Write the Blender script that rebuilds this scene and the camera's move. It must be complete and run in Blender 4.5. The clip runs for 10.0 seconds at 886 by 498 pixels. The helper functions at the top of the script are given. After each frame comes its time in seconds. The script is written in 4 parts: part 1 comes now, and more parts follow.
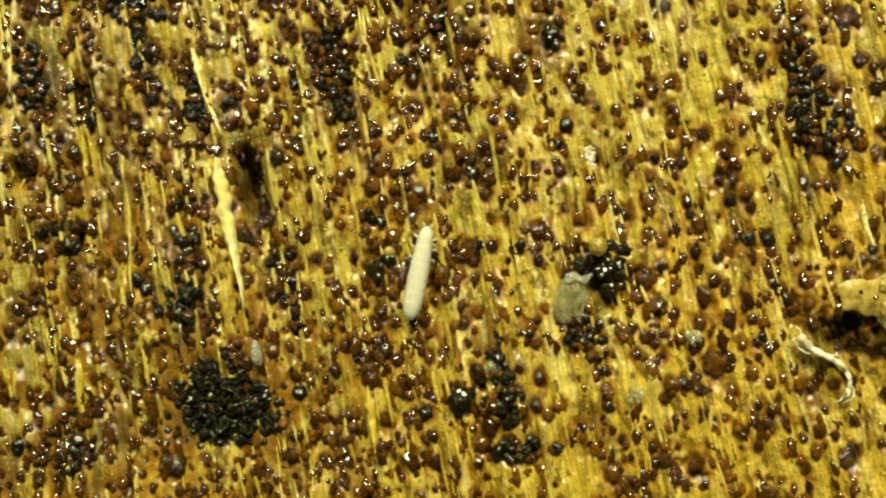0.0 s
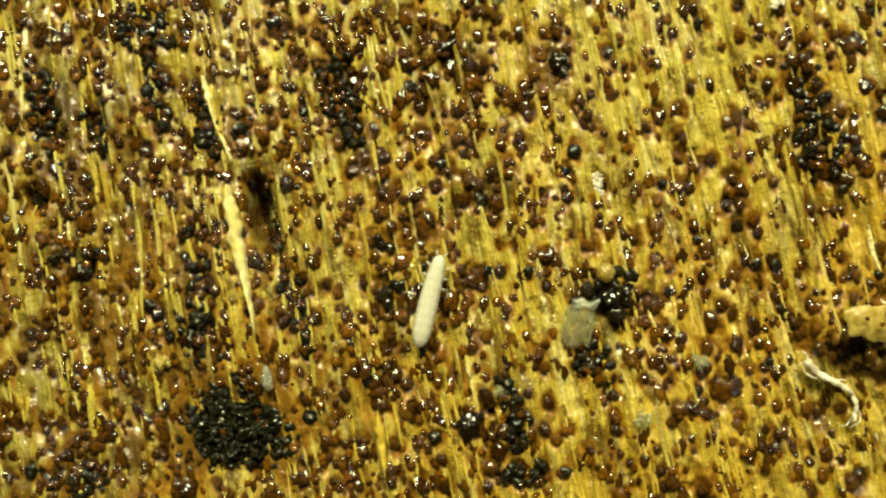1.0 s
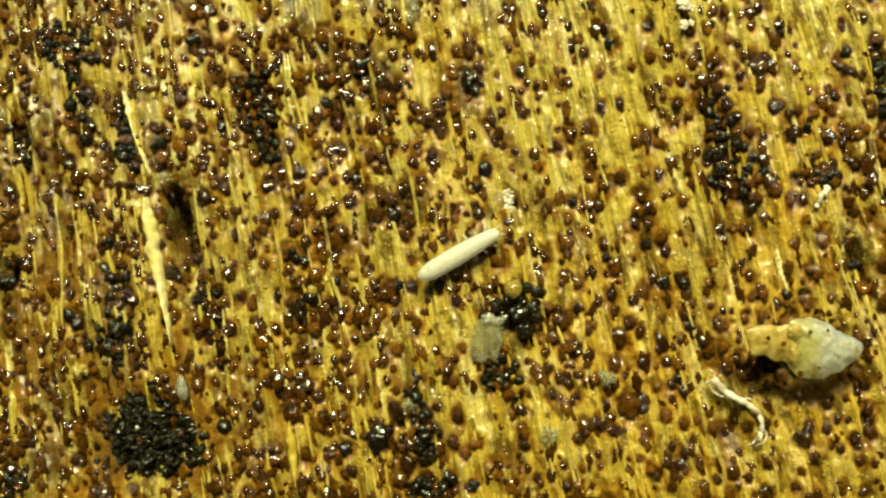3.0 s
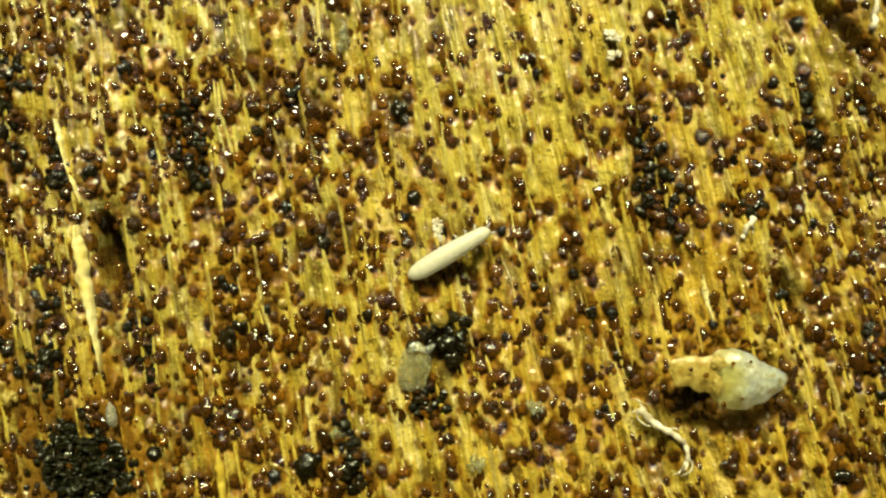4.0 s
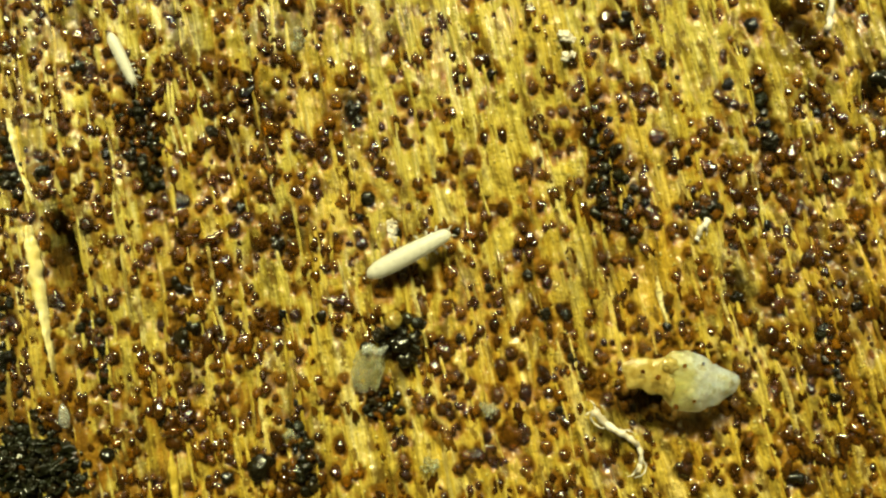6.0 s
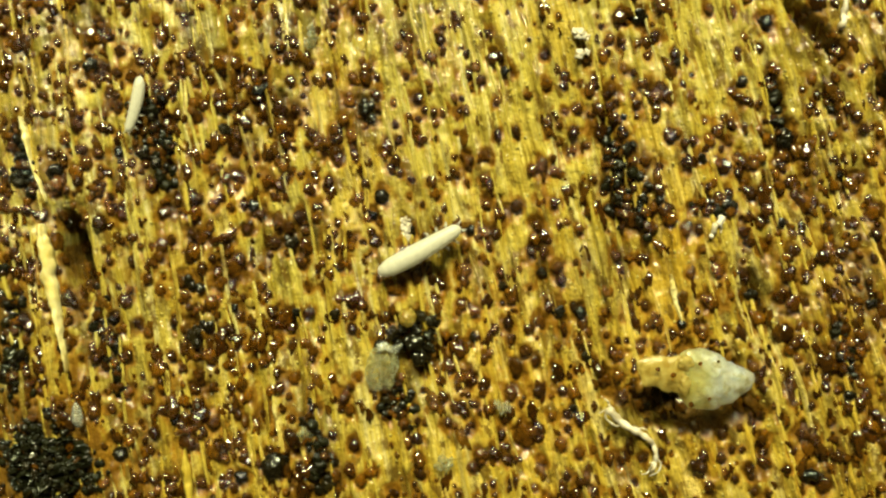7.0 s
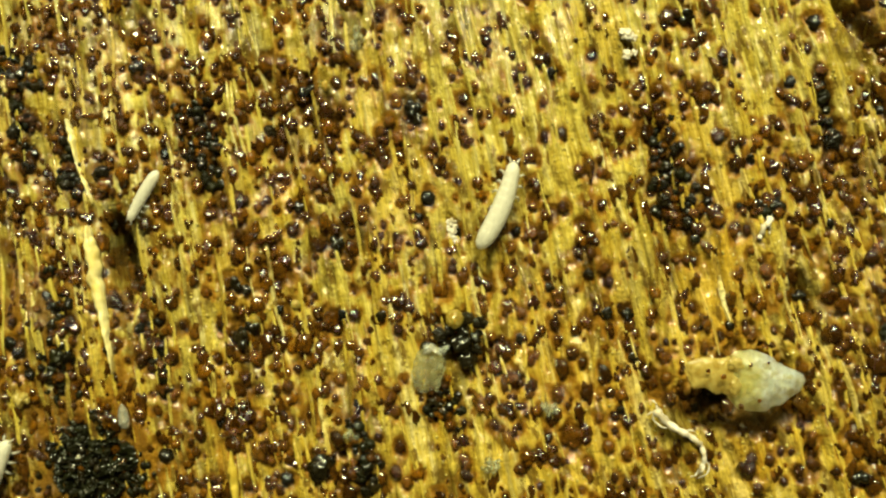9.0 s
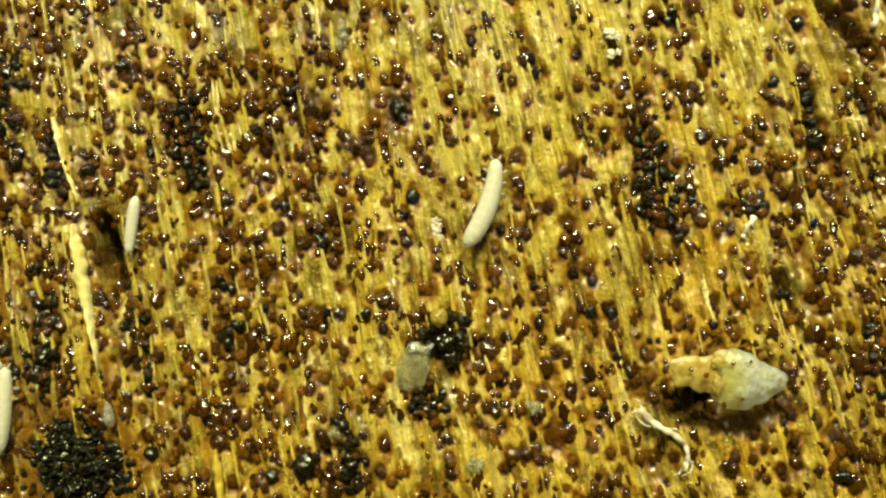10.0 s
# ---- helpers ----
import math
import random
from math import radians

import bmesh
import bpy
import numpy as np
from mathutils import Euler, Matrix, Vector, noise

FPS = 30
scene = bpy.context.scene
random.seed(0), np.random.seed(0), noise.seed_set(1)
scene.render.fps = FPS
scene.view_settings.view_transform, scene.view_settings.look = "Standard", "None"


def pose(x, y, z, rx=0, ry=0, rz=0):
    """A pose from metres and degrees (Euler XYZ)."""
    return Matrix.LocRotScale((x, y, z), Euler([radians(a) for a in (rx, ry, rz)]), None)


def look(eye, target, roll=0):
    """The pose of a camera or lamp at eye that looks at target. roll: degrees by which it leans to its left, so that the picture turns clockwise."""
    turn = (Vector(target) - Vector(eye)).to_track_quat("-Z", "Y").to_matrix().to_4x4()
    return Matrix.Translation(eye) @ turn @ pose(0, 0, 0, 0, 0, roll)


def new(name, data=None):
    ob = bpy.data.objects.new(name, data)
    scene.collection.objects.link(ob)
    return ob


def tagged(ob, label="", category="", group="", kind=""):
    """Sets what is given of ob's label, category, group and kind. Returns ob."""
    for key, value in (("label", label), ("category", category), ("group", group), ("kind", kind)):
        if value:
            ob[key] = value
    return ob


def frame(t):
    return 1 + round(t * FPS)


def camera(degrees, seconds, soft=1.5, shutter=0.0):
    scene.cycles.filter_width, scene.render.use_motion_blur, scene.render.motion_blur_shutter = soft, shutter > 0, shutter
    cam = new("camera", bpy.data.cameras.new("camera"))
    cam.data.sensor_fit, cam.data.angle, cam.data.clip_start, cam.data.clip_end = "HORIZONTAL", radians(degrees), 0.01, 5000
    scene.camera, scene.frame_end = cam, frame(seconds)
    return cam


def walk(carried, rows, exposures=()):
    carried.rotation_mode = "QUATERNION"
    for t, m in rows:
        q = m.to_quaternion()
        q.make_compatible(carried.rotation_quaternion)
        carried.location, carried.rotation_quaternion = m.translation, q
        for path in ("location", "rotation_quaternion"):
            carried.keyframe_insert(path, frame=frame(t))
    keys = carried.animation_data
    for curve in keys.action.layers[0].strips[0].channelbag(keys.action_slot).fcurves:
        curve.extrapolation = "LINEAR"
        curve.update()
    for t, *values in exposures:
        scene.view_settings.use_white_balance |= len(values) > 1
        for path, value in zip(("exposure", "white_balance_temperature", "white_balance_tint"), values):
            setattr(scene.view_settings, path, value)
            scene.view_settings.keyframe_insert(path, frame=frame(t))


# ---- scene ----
# One millimetre. The whole place is a palm-sized piece of rotten wood under a macro lens.
MM = 0.001

# ---- camera ----
cam = camera(50.0, 10.0, soft=2.3)
# seconds, x, y, z in millimetres, turns about x, y, z in degrees
ROWS = [
    (0.0, -4.283, -1.318, 20.151, -0.175, 1.174, -0.792),
    (0.5, -4.285, -0.940, 20.225, -0.379, 1.257, -0.847),
    (1.0, -4.372, -0.688, 20.303, -0.400, 1.410, -0.909),
    (1.5, -4.479, -0.589, 20.371, -0.305, 1.476, -0.900),
    (2.0, -4.067, -0.325, 20.492, -0.684, 1.526, -0.846),
    (2.2, -3.339, -0.567, 20.591, -0.386, 1.688, -0.762),
    (3.3, -1.658, -0.526, 20.504, 0.083, 3.132, -0.120),
    (3.5, -1.378, -0.107, 20.564, -0.164, 2.887, -0.128),
    (4.0, -0.389, 0.021, 20.485, 0.207, 2.909, -0.015),
    (4.5, 0.647, 0.234, 20.263, 0.259, 2.529, 0.101),
    (5.0, 0.885, 0.246, 20.308, 0.406, 2.602, 0.126),
    (5.5, 0.750, 0.026, 20.455, 0.311, 2.737, 0.074),
    (6.0, 0.487, 0.084, 20.369, 0.111, 2.618, 0.094),
    (7.5, 0.000, 0.000, 20.344, 0.051, 2.528, 0.000),
    (8.0, -0.171, -0.116, 20.297, 0.247, 2.840, 0.051),
    (8.5, -0.292, -0.048, 20.321, 0.273, 2.918, 0.011),
    (9.0, -0.665, 0.025, 20.357, 0.232, 3.011, -0.050),
    (9.5, -0.632, 0.005, 20.412, 0.299, 2.953, 0.031),
    (10.0, -0.379, -0.060, 20.399, 0.396, 2.890, 0.047),
]
walk(cam, [(t, pose(x * MM, y * MM, z * MM, rx, ry, rz)) for t, x, y, z, rx, ry, rz in ROWS])

# ---- light: a twin-headed lamp beyond the upper edge of the view, in a dim room ----
world = bpy.data.worlds.new("dim_room")
world.use_nodes = True
world.node_tree.nodes["Background"].inputs["Color"].default_value = (1.0, 0.86, 0.30, 1)
world.node_tree.nodes["Background"].inputs["Strength"].default_value = 0.075
scene.world = world
for name, x in (("lamp_head", -32.0), ("lamp_head", 32.0)):
    data = bpy.data.lights.new(name, "AREA")
    data.shape, data.size, data.energy = "DISK", 32 * MM, 0.51
    data.color = (1.0, 0.968, 0.50)
    lamp = new(name, data)
    lamp.matrix_world = look(Vector((x - 3, 112, 118)) * MM, Vector((-2.5, 0, 0)) * MM)
scene.view_settings.exposure = 0.0


# ---- materials ----
GRAIN = 12.0  # degrees by which the fibres lean
SPREAD = 0.007  # how much more they lean with each millimetre, in radians


def material(name):
    m = bpy.data.materials.new(name)
    m.use_nodes = True
    return m, m.node_tree, m.node_tree.nodes["Principled BSDF"]


def node(tree, kind, **values):
    n = tree.nodes.new(kind)
    for key, value in values.items():
        n.inputs[key.replace("_", " ")].default_value = value
    return n


def coords(tree, turn=0.0, stretch=(1, 1, 1)):
    """Object coordinates turned to the fibres, which spread a little, and squeezed along them."""
    tc = tree.nodes.new("ShaderNodeTexCoord")
    if turn:
        parts = tree.nodes.new("ShaderNodeSeparateXYZ")
        tree.links.new(tc.outputs["Object"], parts.inputs["Vector"])
        lean = tree.nodes.new("ShaderNodeVectorMath")
        lean.operation = "MULTIPLY"
        fan = tree.nodes.new("ShaderNodeCombineXYZ")
        tree.links.new(parts.outputs["Y"], fan.inputs["X"])
        tree.links.new(tc.outputs["Object"], lean.inputs[0])
        tree.links.new(fan.outputs["Vector"], lean.inputs[1])
        moved = tree.nodes.new("ShaderNodeVectorMath")
        moved.operation = "MULTIPLY_ADD"
        moved.inputs[1].default_value = (SPREAD / MM, 0, 0)
        tree.links.new(lean.outputs["Vector"], moved.inputs[0])
        tree.links.new(tc.outputs["Object"], moved.inputs[2])
        tc = moved
    first = tree.nodes.new("ShaderNodeMapping")
    first.inputs["Rotation"].default_value = (0, 0, radians(turn))
    second = tree.nodes.new("ShaderNodeMapping")
    second.inputs["Scale"].default_value = stretch
    tree.links.new(tc.outputs["Vector" if turn else "Object"], first.inputs["Vector"])
    tree.links.new(first.outputs["Vector"], second.inputs["Vector"])
    return second.outputs["Vector"]


def noise_at(tree, vector, size, detail=3.0, rough=0.55):
    """Noise whose lumps are about size millimetres."""
    n = node(tree, "ShaderNodeTexNoise", Scale=1.0 / (size * MM), Detail=detail, Roughness=rough)
    tree.links.new(vector, n.inputs["Vector"])
    return n.outputs["Fac"]


def ramp(tree, fac, stops):
    r = tree.nodes.new("ShaderNodeValToRGB")
    e = r.color_ramp.elements
    while len(e) < len(stops):
        e.new(0.5)
    for el, (p, c) in zip(e, stops):
        el.position, el.color = p, (*c, 1) if len(c) == 3 else c
    tree.links.new(fac, r.inputs["Fac"])
    return r.outputs["Color"]


def mix(tree, fac, a, b, blend="MIX"):
    m = tree.nodes.new("ShaderNodeMix")
    m.data_type, m.blend_type = "RGBA", blend
    for sock, v in ((m.inputs["Factor"], fac), (m.inputs["A"], a), (m.inputs["B"], b)):
        if isinstance(v, (int, float)):
            sock.default_value = v
        elif isinstance(v, tuple):
            sock.default_value = (*v, 1)
        else:
            tree.links.new(v, sock)
    return m.outputs["Result"]


def bump(tree, bsdf, heights):
    """Stacks bumps: (height socket, depth in millimetres, strength)."""
    last = None
    for h, depth, strength in heights:
        b = node(tree, "ShaderNodeBump", Strength=strength, Distance=depth * MM)
        tree.links.new(h, b.inputs["Height"])
        if last:
            tree.links.new(last, b.inputs["Normal"])
        last = b.outputs["Normal"]
    tree.links.new(last, bsdf.inputs["Normal"])


def coat(tree, bsdf, h, depth, weight=1.0, rough=0.10, ior=1.8):
    """A wet film with its own gentle waves."""
    if isinstance(weight, float):
        bsdf.inputs["Coat Weight"].default_value = weight
    else:
        tree.links.new(weight, bsdf.inputs["Coat Weight"])
    bsdf.inputs["Coat Roughness"].default_value = rough
    bsdf.inputs["Coat IOR"].default_value = ior
    b = node(tree, "ShaderNodeBump", Strength=1.0, Distance=depth * MM)
    tree.links.new(h, b.inputs["Height"])
    tree.links.new(b.outputs["Normal"], bsdf.inputs["Coat Normal"])


def wood_material():
    m, tree, bsdf = material("rotten_wood")
    fibre = coords(tree, -GRAIN, (1, 0.06, 1))
    blot = coords(tree, -GRAIN, (1, 0.45, 1))
    plain = coords(tree)
    strands = noise_at(tree, fibre, 0.26, 4, 0.65)
    fine = noise_at(tree, fibre, 0.06, 3, 0.6)
    base = ramp(tree, strands, ((0.28, (0.1485, 0.08525, 0.009625)), (0.40, (0.2915, 0.2118, 0.02475)), (0.54, (0.352, 0.2805, 0.05844)), (0.70, (0.407, 0.3548, 0.1719))))
    tone = ramp(tree, fine, ((0.3, (0.58, 0.52, 0.42)), (0.62, (1, 1, 1))))
    base = mix(tree, 1.0, base, tone, "MULTIPLY")
    # orange heart patches
    orange = ramp(tree, noise_at(tree, blot, 2.6, 2), ((0.5, (0, 0, 0)), (0.66, (1, 1, 1))))
    base = mix(tree, orange, base, mix(tree, 1.0, base, (1.0, 0.88, 0.66), "MULTIPLY"))
    # green-yellow weathering over the upper half, redder wood below
    split = tree.nodes.new("ShaderNodeSeparateXYZ")
    tree.links.new(plain, split.inputs["Vector"])
    drift = node(tree, "ShaderNodeMath")
    drift.operation = "MULTIPLY_ADD"
    drift.inputs[1].default_value = 0.07 / MM
    tree.links.new(split.outputs["Y"], drift.inputs[0])
    across = node(tree, "ShaderNodeMath")
    across.operation = "MULTIPLY_ADD"
    across.inputs[1].default_value = -0.04 / MM
    tree.links.new(split.outputs["X"], across.inputs[0])
    tree.links.new(noise_at(tree, blot, 1.8, 3), across.inputs[2])
    tree.links.new(across.outputs[0], drift.inputs[2])
    base = mix(tree, ramp(tree, drift.outputs[0], ((0.15, (0, 0, 0)), (0.75, (1, 1, 1)))), mix(tree, 1.0, base, (1.0, 0.96, 0.85), "MULTIPLY"), mix(tree, 1.0, base, (0.95, 1.0, 1.12), "MULTIPLY"))
    # greyish olive weathering
    olive = ramp(tree, noise_at(tree, blot, 1.5, 5, 0.65), ((0.58, (0, 0, 0)), (0.74, (0.75, 0.75, 0.75))))
    base = mix(tree, olive, base, (0.1265, 0.1045, 0.03575))
    # brown rot soaked into the fibres, in large and small blots
    rot = ramp(tree, noise_at(tree, blot, 0.9, 5, 0.7), ((0.53, (0, 0, 0)), (0.64, (0.9, 0.9, 0.9))))
    base = mix(tree, rot, base, (0.05775, 0.0297, 0.0044))
    soak = ramp(tree, noise_at(tree, blot, 0.26, 4, 0.6), ((0.54, (0, 0, 0)), (0.61, (0.9, 0.9, 0.9))))
    base = mix(tree, soak, base, (0.0825, 0.0451, 0.0055))
    # resin soaked out of the beads into the fibres round them, and shade painted below the husk
    seep = tree.nodes.new("ShaderNodeAttribute")
    seep.attribute_name = "resin"
    seep = mix(tree, 1.0, seep.outputs["Color"], ramp(tree, noise_at(tree, blot, 0.2, 3), ((0.3, (0.45, 0.45, 0.45)), (0.6, (1, 1, 1)))), "MULTIPLY")
    base = mix(tree, ramp(tree, seep, ((0.06, (0, 0, 0)), (0.42, (0.9, 0.9, 0.9)))), base, (0.165, 0.07425, 0.0055))
    base = mix(tree, ramp(tree, seep, ((0.35, (0, 0, 0)), (0.85, (1, 1, 1)))), base, (0.05225, 0.0198, 0.00165))
    # mould, plus shade painted under the husk and in the grooves
    dark = tree.nodes.new("ShaderNodeAttribute")
    dark.attribute_name = "mould_shade"
    dark = mix(tree, 1.0, dark.outputs["Color"], ramp(tree, noise_at(tree, fibre, 0.2, 3), ((0.3, (1, 1, 1)), (0.65, (0.35, 0.35, 0.35)))), "MULTIPLY")
    base = mix(tree, dark, base, (0.0286, 0.0209, 0.00605))
    tree.links.new(base, bsdf.inputs["Base Color"])
    wet = ramp(tree, noise_at(tree, blot, 0.3, 3), ((0.50, (0.5, 0.5, 0.5)), (0.60, (0.16, 0.16, 0.16))))
    tree.links.new(wet, bsdf.inputs["Roughness"])
    bsdf.inputs["Specular IOR Level"].default_value = 0.05
    film = ramp(tree, noise_at(tree, blot, 0.35, 3), ((0.40, (0.1, 0.1, 0.1)), (0.54, (1, 1, 1))))
    coat(tree, bsdf, noise_at(tree, plain, 0.055, 1.0, 0.5), 0.030, film, 0.05, 1.52)
    bump(tree, bsdf, ((fine, 0.03, 0.8), (noise_at(tree, plain, 0.08, 3, 0.6), 0.045, 0.8)))
    return m


def bead_material(name, dark, light, source, size, rough=0.35, relief=0.012, grainy=0.5, clear=0.0, wet=1.0):
    """Glossy resin-like beads; each one takes its own tone between dark and light."""
    m, tree, bsdf = material(name)
    if source == "object":
        own = tree.nodes.new("ShaderNodeObjectInfo").outputs["Random"]
    else:
        own = tree.nodes.new("ShaderNodeNewGeometry").outputs["Random Per Island"]
    vec = coords(tree)
    cloud = noise_at(tree, vec, size * 1.4, 2)
    tone = ramp(tree, own, ((0.0, dark), (0.55, tuple((a * 2 + b) / 3 for a, b in zip(dark, light))), (1.0, light)))
    tone = mix(tree, ramp(tree, cloud, ((0.4, (0, 0, 0)), (0.65, (0.6, 0.6, 0.6)))), tone, tuple(c * 0.4 for c in dark))
    tree.links.new(tone, bsdf.inputs["Base Color"])
    bsdf.inputs["Roughness"].default_value = 0.10 if clear else rough
    bsdf.inputs["IOR"].default_value = 1.30 if clear else 1.6
    bsdf.inputs["Transmission Weight"].default_value = clear
    bsdf.inputs["Specular IOR Level"].default_value = 0.0 if clear else 0.05
    bump(tree, bsdf, ((noise_at(tree, vec, size * grainy, 2), relief, 1.0),))
    coat(tree, bsdf, noise_at(tree, vec, size * 0.5, 1.0, 0.5), relief * 0.45, wet, 0.05, 1.5)
    return m


def soft_material(name, colour, second, size, rough, scatter, transmission=0.0, relief=0.02):
    m, tree, bsdf = material(name)
    vec = coords(tree)
    tone = mix(tree, ramp(tree, noise_at(tree, vec, size, 4), ((0.38, (0, 0, 0)), (0.66, (1, 1, 1)))), colour, second)
    tree.links.new(tone, bsdf.inputs["Base Color"])
    bsdf.inputs["Roughness"].default_value = rough
    bsdf.inputs["Specular IOR Level"].default_value = 0.8
    bsdf.inputs["Subsurface Weight"].default_value = scatter
    bsdf.inputs["Subsurface Radius"].default_value = (1.0, 0.8, 0.45)
    bsdf.inputs["Subsurface Scale"].default_value = 0.25 * MM
    bsdf.inputs["Transmission Weight"].default_value = transmission
    bsdf.inputs["IOR"].default_value = 1.36
    bump(tree, bsdf, ((noise_at(tree, vec, size * 0.5, 3), relief, 0.6),))
    return m


def film_material(name, colour, second, size, clear, rough=0.2, soak=0.2, scatter=0.0):
    """Thin dried film: part of the light goes straight through."""
    m = soft_material(name, colour, second, size, rough, scatter, relief=0.012)
    tree = m.node_tree
    bsdf, out = tree.nodes["Principled BSDF"], tree.nodes["Material Output"]
    through_it = tree.nodes.new("ShaderNodeBsdfTransparent")
    glow = tree.nodes.new("ShaderNodeBsdfTranslucent")
    glow.inputs["Color"].default_value = (*colour, 1)
    body, whole = tree.nodes.new("ShaderNodeMixShader"), tree.nodes.new("ShaderNodeMixShader")
    body.inputs["Fac"].default_value = soak
    tree.links.new(bsdf.outputs["BSDF"], body.inputs[1])
    tree.links.new(glow.outputs["BSDF"], body.inputs[2])
    cover = ramp(tree, noise_at(tree, coords(tree), size * 0.9, 4, 0.6), ((0.35, (clear, clear, clear)), (0.65, (clear * 0.45, clear * 0.45, clear * 0.45))))
    tree.links.new(cover, whole.inputs["Fac"])
    tree.links.new(body.outputs["Shader"], whole.inputs[1])
    tree.links.new(through_it.outputs["BSDF"], whole.inputs[2])
    tree.links.new(whole.outputs["Shader"], out.inputs["Surface"])
    coat(tree, bsdf, noise_at(tree, coords(tree), size * 0.5, 1.0, 0.5), size * 0.2, 1.0, 0.06, 1.6)
    return m


def milky_material(name, colour, second):
    """Pale skin full of fat: light soaks through it, whiter specks show inside."""
    m, tree, bsdf = material(name)
    vec = coords(tree)
    specks = ramp(tree, noise_at(tree, vec, 0.09, 2), ((0.60, (0, 0, 0)), (0.70, (1, 1, 1))))
    tree.links.new(mix(tree, specks, colour, second), bsdf.inputs["Base Color"])
    bsdf.inputs["Roughness"].default_value = 0.32
    bsdf.inputs["Specular IOR Level"].default_value = 0.5
    bump(tree, bsdf, ((noise_at(tree, vec, 0.09, 3), 0.018, 0.8),))
    soak = tree.nodes.new("ShaderNodeBsdfTranslucent")
    soak.inputs["Color"].default_value = (*colour, 1)
    both = tree.nodes.new("ShaderNodeMixShader")
    both.inputs["Fac"].default_value = 0.58
    tree.links.new(bsdf.outputs["BSDF"], both.inputs[1])
    tree.links.new(soak.outputs["BSDF"], both.inputs[2])
    tree.links.new(both.outputs["Shader"], tree.nodes["Material Output"].inputs["Surface"])
    return m


def glass_material(name, colour):
    """Clear, wavy and wet."""
    m, tree, bsdf = material(name)
    vec = coords(tree)
    bsdf.inputs["Base Color"].default_value = (*colour, 1)
    bsdf.inputs["Transmission Weight"].default_value = 0.88
    bsdf.inputs["Roughness"].default_value = 0.08
    bsdf.inputs["IOR"].default_value = 1.42
    bump(tree, bsdf, ((noise_at(tree, vec, 0.10, 2), 0.06, 1.0),))
    coat(tree, bsdf, noise_at(tree, vec, 0.07, 1.0, 0.5), 0.03, 1.0, 0.05, 1.6)
    return m


def husk_material():
    """Yellowish and crusted towards the stalk, milky and glossy towards the tip, with darker thin spots."""
    m = film_material("translucent_husk", (0.52, 0.52, 0.34), (0.34, 0.33, 0.18), 0.22, 0.50, 0.3, 0.3)
    tree = m.node_tree
    bsdf = tree.nodes["Principled BSDF"]
    vec = coords(tree)
    split = tree.nodes.new("ShaderNodeSeparateXYZ")
    tree.links.new(vec, split.inputs["Vector"])
    along = node(tree, "ShaderNodeMapRange")
    along.inputs["From Min"].default_value, along.inputs["From Max"].default_value = -0.75 * MM, 0.75 * MM
    tree.links.new(split.outputs["X"], along.inputs["Value"])
    wander = tree.nodes.new("ShaderNodeMath")
    wander.operation = "MULTIPLY_ADD"
    wander.inputs[1].default_value = 0.9
    tree.links.new(noise_at(tree, vec, 0.45, 4, 0.6), wander.inputs[0])
    tree.links.new(along.outputs["Result"], wander.inputs[2])
    tone = ramp(tree, wander.outputs[0], ((0.45, (0.56, 0.42, 0.09)), (0.75, (0.54, 0.48, 0.20)), (1.0, (0.60, 0.61, 0.52))))
    spots = ramp(tree, noise_at(tree, vec, 0.22, 3, 0.6), ((0.56, (0, 0, 0)), (0.68, (0.8, 0.8, 0.8))))
    tone = mix(tree, spots, tone, (0.22, 0.18, 0.055))
    tree.links.new(tone, bsdf.inputs["Base Color"])
    bsdf.inputs["Specular IOR Level"].default_value = 0.3
    bump(tree, bsdf, ((noise_at(tree, vec, 0.30, 2), 0.05, 0.6),))
    bsdf.inputs["Subsurface Weight"].default_value = 1.0
    bsdf.inputs["Subsurface Scale"].default_value = 0.5 * MM
    coat(tree, bsdf, noise_at(tree, vec, 0.14, 1.0, 0.5), 0.05, 1.0, 0.06, 1.6)
    return m


WOOD = wood_material()
BLACK = (0.0030, 0.0024, 0.0008)
BEADS = {
    "brown": bead_material("brown_bead", (0.045, 0.0145, 0.0006), (0.28, 0.105, 0.0035), "object", 0.5, relief=0.012, clear=0.72),
    "black": bead_material("black_bead", BLACK, (0.0100, 0.0070, 0.0016), "object", 0.5, relief=0.008, wet=0.65),
    "mossy": bead_material("green_black_grain", (0.0036, 0.0036, 0.0009), (0.0085, 0.0082, 0.0020), "object", 0.5, relief=0.012, wet=0.4),
    "amber": bead_material("amber_bead", (0.104, 0.0325, 0.0013), (0.299, 0.1235, 0.0065), "object", 0.5, relief=0.010, clear=0.75),
}
STUFF = bead_material("brown_grains", (0.038, 0.0132, 0.0007), (0.28, 0.110, 0.0040), "island", 0.08, clear=0.65)
GLINT = bead_material("glint_speck", (0.26, 0.20, 0.035), (0.38, 0.32, 0.10), "island", 0.10)
SMEAR = bead_material("amber_smears", (0.078, 0.026, 0.0013), (0.273, 0.1235, 0.0091), "island", 0.10, 0.25, clear=0.75)
CRUST = bead_material("black_crust", (0.0030, 0.0033, 0.0008), (0.0080, 0.0088, 0.0022), "object", 0.12, 0.5, relief=0.005, wet=0.4)
FIBRE = soft_material("pale_fibre", (0.352, 0.2585, 0.0385), (0.275, 0.187, 0.01925), 0.3, 0.38, 0.0, relief=0.015)
SPLINTER = soft_material("pale_splinter", (0.484, 0.429, 0.2338), (0.418, 0.33, 0.1031), 0.35, 0.35, 0.0)
SKIN = milky_material("springtail_skin", (0.68, 0.665, 0.62), (0.88, 0.87, 0.85))
LIMB = film_material("springtail_limb", (0.46, 0.45, 0.425), (0.40, 0.38, 0.3375), 0.1, 0.55, 0.3)
HUSK = husk_material()
